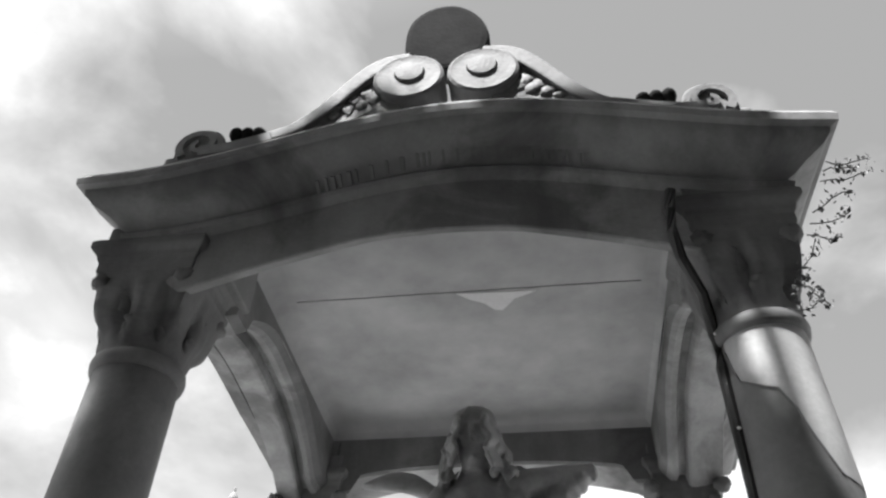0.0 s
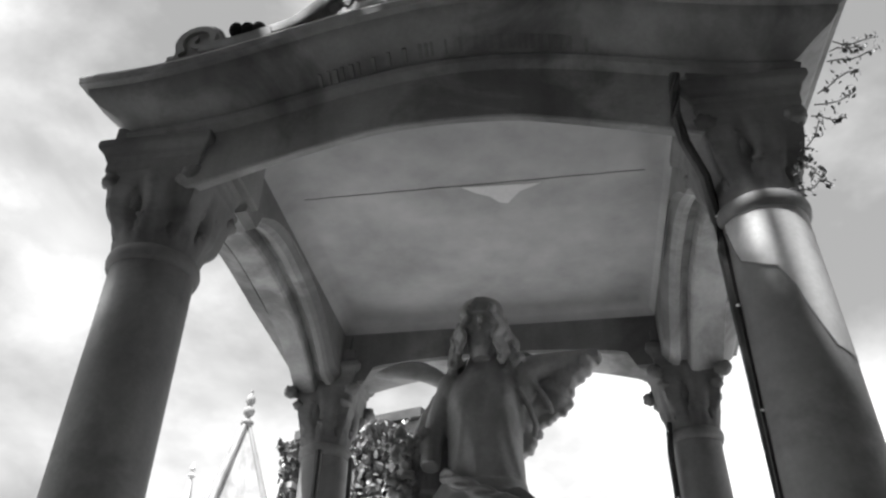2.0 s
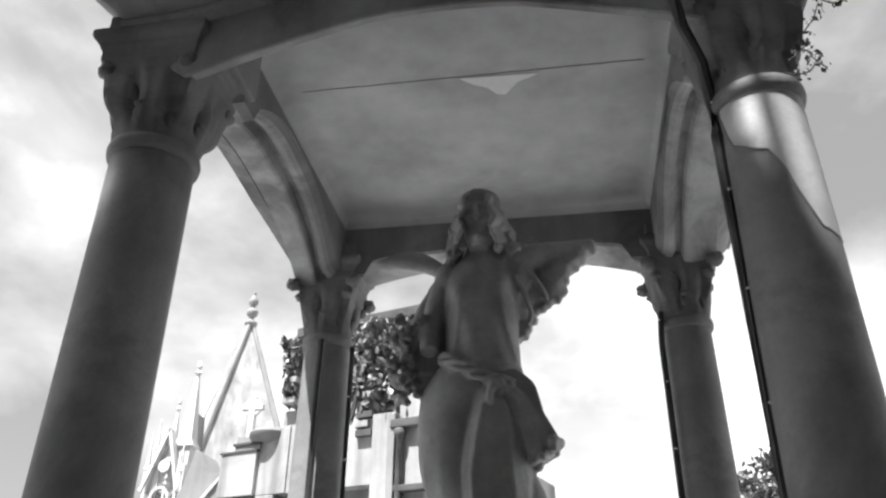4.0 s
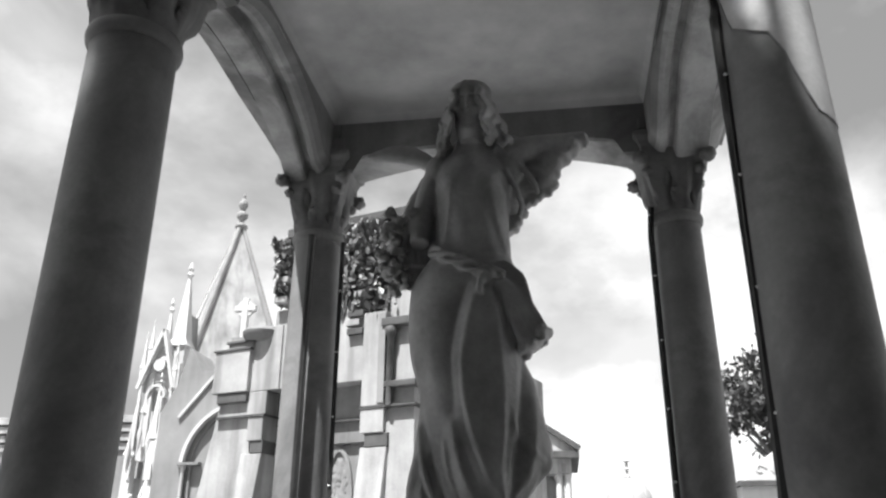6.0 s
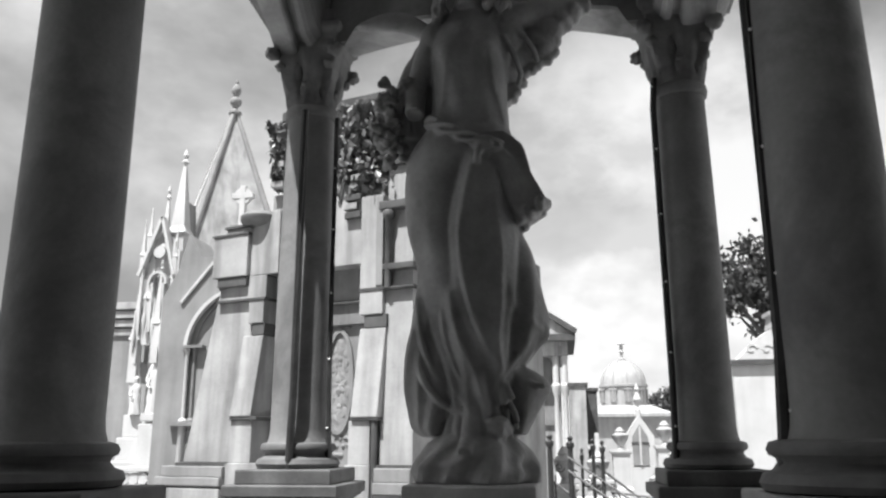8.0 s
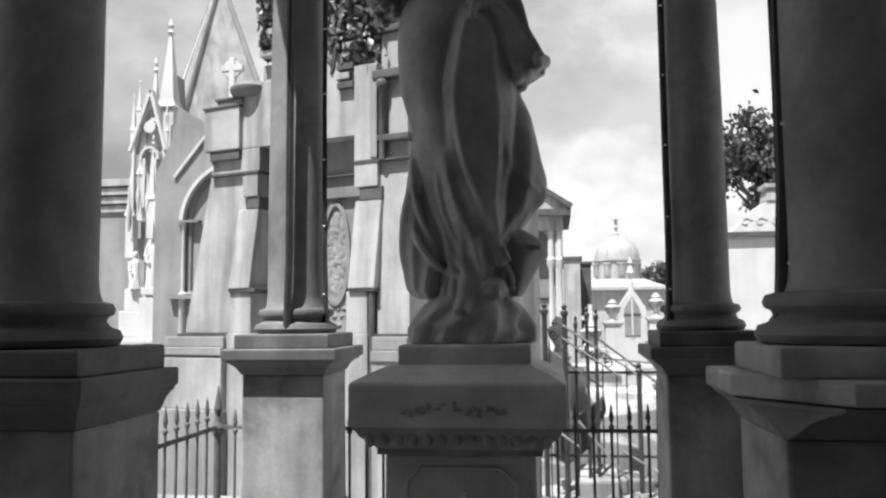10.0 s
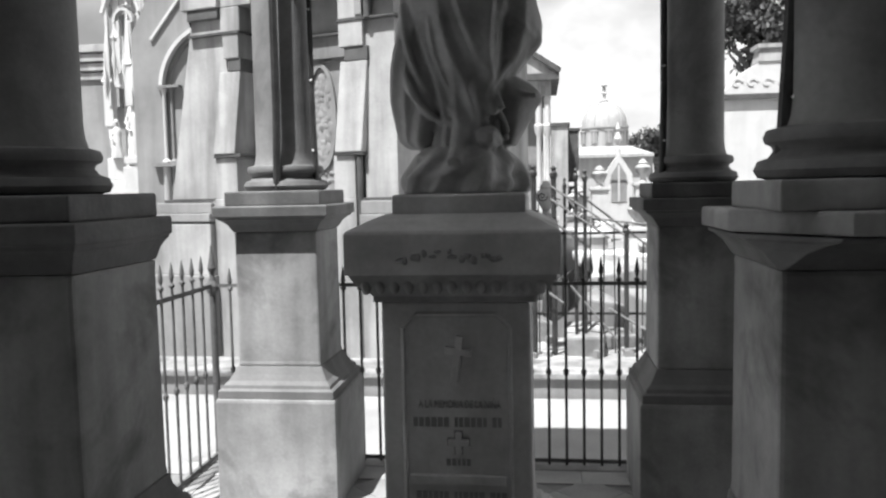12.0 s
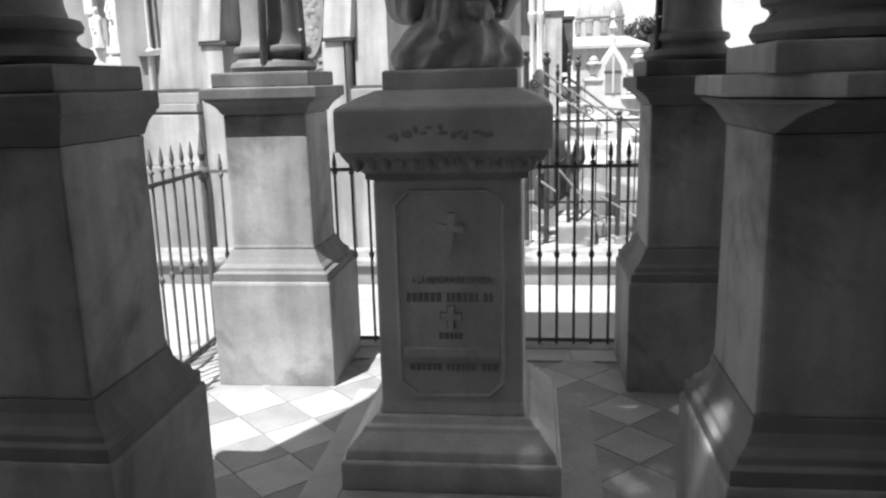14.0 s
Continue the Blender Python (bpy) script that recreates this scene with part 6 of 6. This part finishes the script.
for x, y, z, q in ((0.198, 4.8, 1.73, 0.026), (0.391, 4.8, 1.715, 0.026), (0.604, 4.8, 1.69, 0.018), (0.69, 4.8, 1.675, 0.018), (0.50, 4.95, 1.6, 0.014), (1.083, 4.8, 1.15, 0.024), (1.3, 4.6, 1.3, 0.02)):
    part("post", lathe([(q, -0.5), (q, z - 0.12), (q * 1.5, z - 0.1), (q * 1.5, z - 0.07), (q * 0.7, z - 0.05), (q * 1.2, z - 0.02), (0.006, z)], 8, None, x, y), IRON, rail)
for a, b in (((0.36, 4.78, 1.52), (1.06, 4.78, 1.04)), ((0.36, 4.78, 1.395), (0.92, 4.78, 1.01)), ((0.50, 4.7, 0.61), (0.99, 4.7, 0.02)), ((0.32, 4.7, 0.50), (0.50, 4.7, 0.37)), ((0.2, 4.85, 1.3), (0.75, 4.9, 0.9)), ((0.62, 4.9, 1.45), (1.4, 5.2, 0.85)), ((0.75, 4.85, 1.2), (1.35, 4.9, 1.12)), ((0.9, 4.6, 0.35), (1.4, 4.6, 0.05))):
    part("rod", tube([a, b], 0.012, 6), LIT_ROD, rail)
for i in range(9):
    x = 0.24 + 0.125 * i
    top = 1.35 - 0.055 * i + 0.12 * math.sin(i * 2.4)
    part("bar", tube([(x, 4.92, -0.45), (x + 0.02 * math.sin(i * 1.7), 4.92, top)], 0.0075, 5), IRON, rail)
for i in range(5):
    part("scroll", band(spiral(0.28 + 0.13 * i, 1.42 - 0.07 * i, 0.05, 1.4, 1 if i % 2 else -1, 0.6 * i), 0.006, 4.86, 4.872), IRON, rail)
for z in (1.05, 0.25):
    part("rail", box(0.18, 1.4, 4.91, 4.93, z - 0.012, z + 0.012), IRON, rail)

# ---------------------------------------------------------------- unseen trees added to shade the monument; dappled light suggests the first
def shade_tree(place, height, lumps, seed, size):
    t = thing("shade_tree", "unseen dense leafy tree added to shade the monument", "tree", place, group="shade trees")
    r = random.Random(seed)
    part("trunk", tube([(0, 0, -0.5), (0.08, 0.05, height * 0.3), (-0.05, 0.1, height * 0.55), (0.05, 0, height * 0.8)], 0.22, 10, None, 0.4), BARK, t)
    for c, rad, count in lumps:
        part("limb", tube([(0, 0, height * 0.4), (c[0] * 0.5, c[1] * 0.5, (height * 0.4 + c[2]) / 2), c], 0.09, 6, None, 0.3), BARK, t)
    verts, faces = [], []
    for centre, rad, count in lumps:
        for i in range(count):
            while True:
                p = Vector((r.uniform(-1, 1), r.uniform(-1, 1), r.uniform(-1, 1)))
                if p.length < 1 + 0.12 * noise.noise(p * 3 + Vector((seed, 0, 0))):
                    break
            c = Vector(centre) + Vector((p.x * rad[0], p.y * rad[1], p.z * rad[2]))
            q = Euler((r.uniform(0, 6.3), r.uniform(0, 6.3), r.uniform(0, 6.3))).to_matrix()
            k = len(verts)
            s_ = size * r.uniform(0.6, 1.3)
            for pt in ((-0.5, 0, 0), (0, -0.28, 0.08), (0.5, 0, 0), (0, 0.28, 0.08)):
                verts.append(c + q @ (Vector(pt) * s_))
            faces += [(k, k + 1, k + 2), (k, k + 2, k + 3)]
    me = bpy.data.meshes.new("crown")
    me.from_pydata(verts, [], faces)
    me.materials.append(LEAF)
    ob = new("crown", me)
    ob.parent = t
    tagged(ob, kind="stuff")


# crown lumps set along the sun's rays to block light at chosen parts
LUMPS = ((-0.25, 7.0, 0.45, 0.5), (-2.25, 9.3, 0.36, 0.4), (-2.21, 5.2, 0.5, 0.6), (-2.23, 6.0, 0.44, 0.6), (-2.23, 6.8, 0.43, 0.6), (-2.23, 7.6, 0.43, 0.6), (-2.23, 8.4, 0.42, 0.55), (-1.8, 8.9, 0.45, 0.5), (-1.4, 9.0, 0.45, 0.5), (-1.05, 8.75, 0.45, 0.6), (-0.65, 8.45, 0.40, 0.6), (-0.33, 8.05, 0.34, 0.55), (0.05, 7.5, 0.5, 0.6), (-1.55, 8.0, 0.6, 0.7), (-1.55, 6.9, 0.7, 0.8), (-0.85, 7.4, 0.7, 0.8), (-0.75, 6.2, 0.9, 0.9), (0.25, 6.2, 0.9, 1.0), (-1.45, 5.5, 0.8, 0.8), (0.95, 5.4, 1.0, 1.0), (-0.05, 5.0, 1.0, 0.8))
shade_tree((-1.35, -6.2, 0), 8.6, [((x + 1.35, 2.7, z), (rx, 0.15, rz), int((260 if z < 7.6 and -1.7 < x < -0.5 else 560 if -2.0 < x < -1.3 and z < 8.7 else 1000) * rx * rz) + 80) for x, z, rx, rz in LUMPS] + [((1.03, 2.7, 9.31), (0.32, 0.03, 0.07), 70), ((0.65, 2.7, 9.40), (0.40, 0.03, 0.10), 130), ((-0.37, 2.7, 7.65), (0.26, 0.1, 0.3), 170)], 31, 0.2)
# further unseen trees, added to cut sky light behind and beside the view
shade_tree((-2.6, -6.6, 0), 5.5, [((2.6, 2.3, 4.3), (3.2, 1.0, 0.9), 5200), ((-0.6, 2.0, 4.4), (2.4, 1.2, 1.0), 4200), ((5.4, 1.9, 4.4), (2.4, 1.2, 1.0), 4200), ((2.6, 0.4, 5.2), (4.2, 1.2, 1.1), 6000)], 36, 0.24)
shade_tree((4.4, -6.0, 0), 11.0, [((0, 0.4, 5.6), (3.6, 2.0, 4.6), 12000), ((-1.6, -0.8, 8.2), (3.0, 1.6, 4.4), 12000)], 32, 0.36)
shade_tree((-7.5, -8.0, 0), 8.5, [((0, 0.0, 4.4), (3.8, 2.4, 4.0), 9000)], 33, 0.36)
shade_tree((0.5, -12.5, 0), 9.0, [((0, 0, 3.8), (13.0, 2.6, 4.6), 26000)], 34, 0.5)
for i in range(2):
    shade_tree((5.6 + 0.4 * (i % 2), -5.0 + 2.4 * i, 0), 8.0, [((0, 0, 2.6), (1.5, 1.6, 2.8), 3000), ((0.3, 0.2, 6.2), (1.7, 1.7, 2.6), 3000)], 40 + i, 0.4)
shade_tree((-4.6, -5.8, 0), 6.5, [((0, 0, 4.4), (2.1, 1.6, 3.0), 5200)], 46, 0.3)
shade_tree((9.0, -4.6, 0), 9.0, [((0, 0, 4.6), (3.0, 2.2, 4.6), 9000)], 35, 0.36)

# ---------------------------------------------------------------- light strings on the columns, weeds on the cornice
for x, y, x2, r in ((-0.975, 0.70, -0.985, 0.02), (0.865, -1.0, 0.845, 0.02), (0.838, 0.80, 0.83, 0.016), (-0.835, 0.83, -0.825, 0.014)):
    plain = x == -0.975
    ls = thing("light_string", "plain dark cable tube beside a column" if plain else "black light tube with tiny white lamps beside a column", "light string", group="light strings")
    head = [(0.866, -1.0, 3.43), (0.838, -1.09, 3.53), (0.785, -1.15, 3.64), (0.768, -1.18, 3.72), (0.775, -1.195, 3.82), (0.791, -1.19, 3.915)] if x == 0.865 else [(0.852, y, 3.47)] if x == 0.838 else [(x, y, 3.37)]
    cable = part("tube", tube([(x2, y, 1.53), (x, y, 1.9), (x, y, 3.3)] + head, r, 8), IRON, ls)
    for i in range(0 if plain else 6):
        z = 1.72 + 0.34 * i
        bm = bmesh.new()
        blob(bm, (x, y - r, z), (0.007, 0.005, 0.005), 6)
        part("lamp", bm, BEAD, cable, "tiny white lamp")
weed = thing("weed", "wiry weed growing out of the cornice corner", "plant")
r = random.Random(17)
leaves = bmesh.new()
for i in (0, 1, 2, 3, 6, 7, 8, 11, 12, 13):
    p = Vector((1.06 + 0.0225 * i, -1.16, 3.40 + 0.049 * i))
    pts = [p]
    d = Vector((0.9, -0.1, r.uniform(-0.3, 0.4)))
    for k in range(5):
        d = (d + Vector((r.uniform(-0.3, 0.3), r.uniform(-0.4, 0.4), r.uniform(-0.6, 0.6)))).normalized()
        p = p + d * r.uniform(0.014, 0.04)
        pts.append(p)
        for j in range(4):
            leaf(leaves, p + Vector((r.gauss(0, 0.011), r.gauss(0, 0.011), r.gauss(0, 0.012))), r.uniform(0.012, 0.03), r)
    part("stem", tube(pts, 0.0025, 5), BARK, weed)
tagged(part("leaves", leaves, LEAF, weed), kind="stuff")

# ---------------------------------------------------------------- marble floor: squares laid cornerwise in borders
floor_bm = {}


def tile_mesh(name, poly, mat):
    bm = bmesh.new()
    top = [bm.verts.new((x, y, 0.0)) for x, y in poly]
    bot = [bm.verts.new((x * 1.01, y * 1.01, -0.03)) for x, y in poly]
    n = len(poly)
    bm.faces.new(top)
    for i in range(n):
        bm.faces.new((bot[i], bot[(i + 1) % n], top[(i + 1) % n], top[i]))
    me = bpy.data.meshes.new(name)
    bm.to_mesh(me)
    bm.free()
    me.materials.append(mat)
    return me


TS = 0.173
sq = [(0, -TS + 0.003), (TS - 0.003, 0), (0, TS - 0.003), (-TS + 0.003, 0)]
mesh_a, mesh_b = tile_mesh("tile", sq, FLOOR_A), tile_mesh("tile", sq, FLOOR_B)
rnd = random.Random(2)
for i in range(-5, 14):
    for j in range(-24, 9):
        x, y = -0.71 + i * TS, -0.30 + j * TS
        if (i + j) % 2 or not (-1.45 < x < 1.6 and -4.25 < y < 0.95):
            continue
        o = new("floor_tile", mesh_b if i % 2 else mesh_a)
        o.parent = bed
        o.location = (x, y, rnd.uniform(0, 0.002))
# plain border slabs round the statue's pedestal
for x0, x1, y0, y1 in ((0.372, 0.515, -0.56, 0.56), (-0.575, -0.432, -0.56, 0.56), (-0.428, 0.368, -0.56, -0.405), (-0.428, 0.368, 0.405, 0.56)):
    o = part("border_slab", box(x0, x1, y0, y1, -0.03, 0.006), FLOOR_A, bed, bevel=0.002)
strip = tile_mesh("tile", [(-0.22, -0.09), (0.22, -0.09), (0.22, 0.09), (-0.22, 0.09)], FLOOR_A)
for i in range(-3, 5):
    o = new("floor_tile", strip)
    o.parent = bed
    o.location = (i * 0.444 - 0.2, 1.10, 0.001)
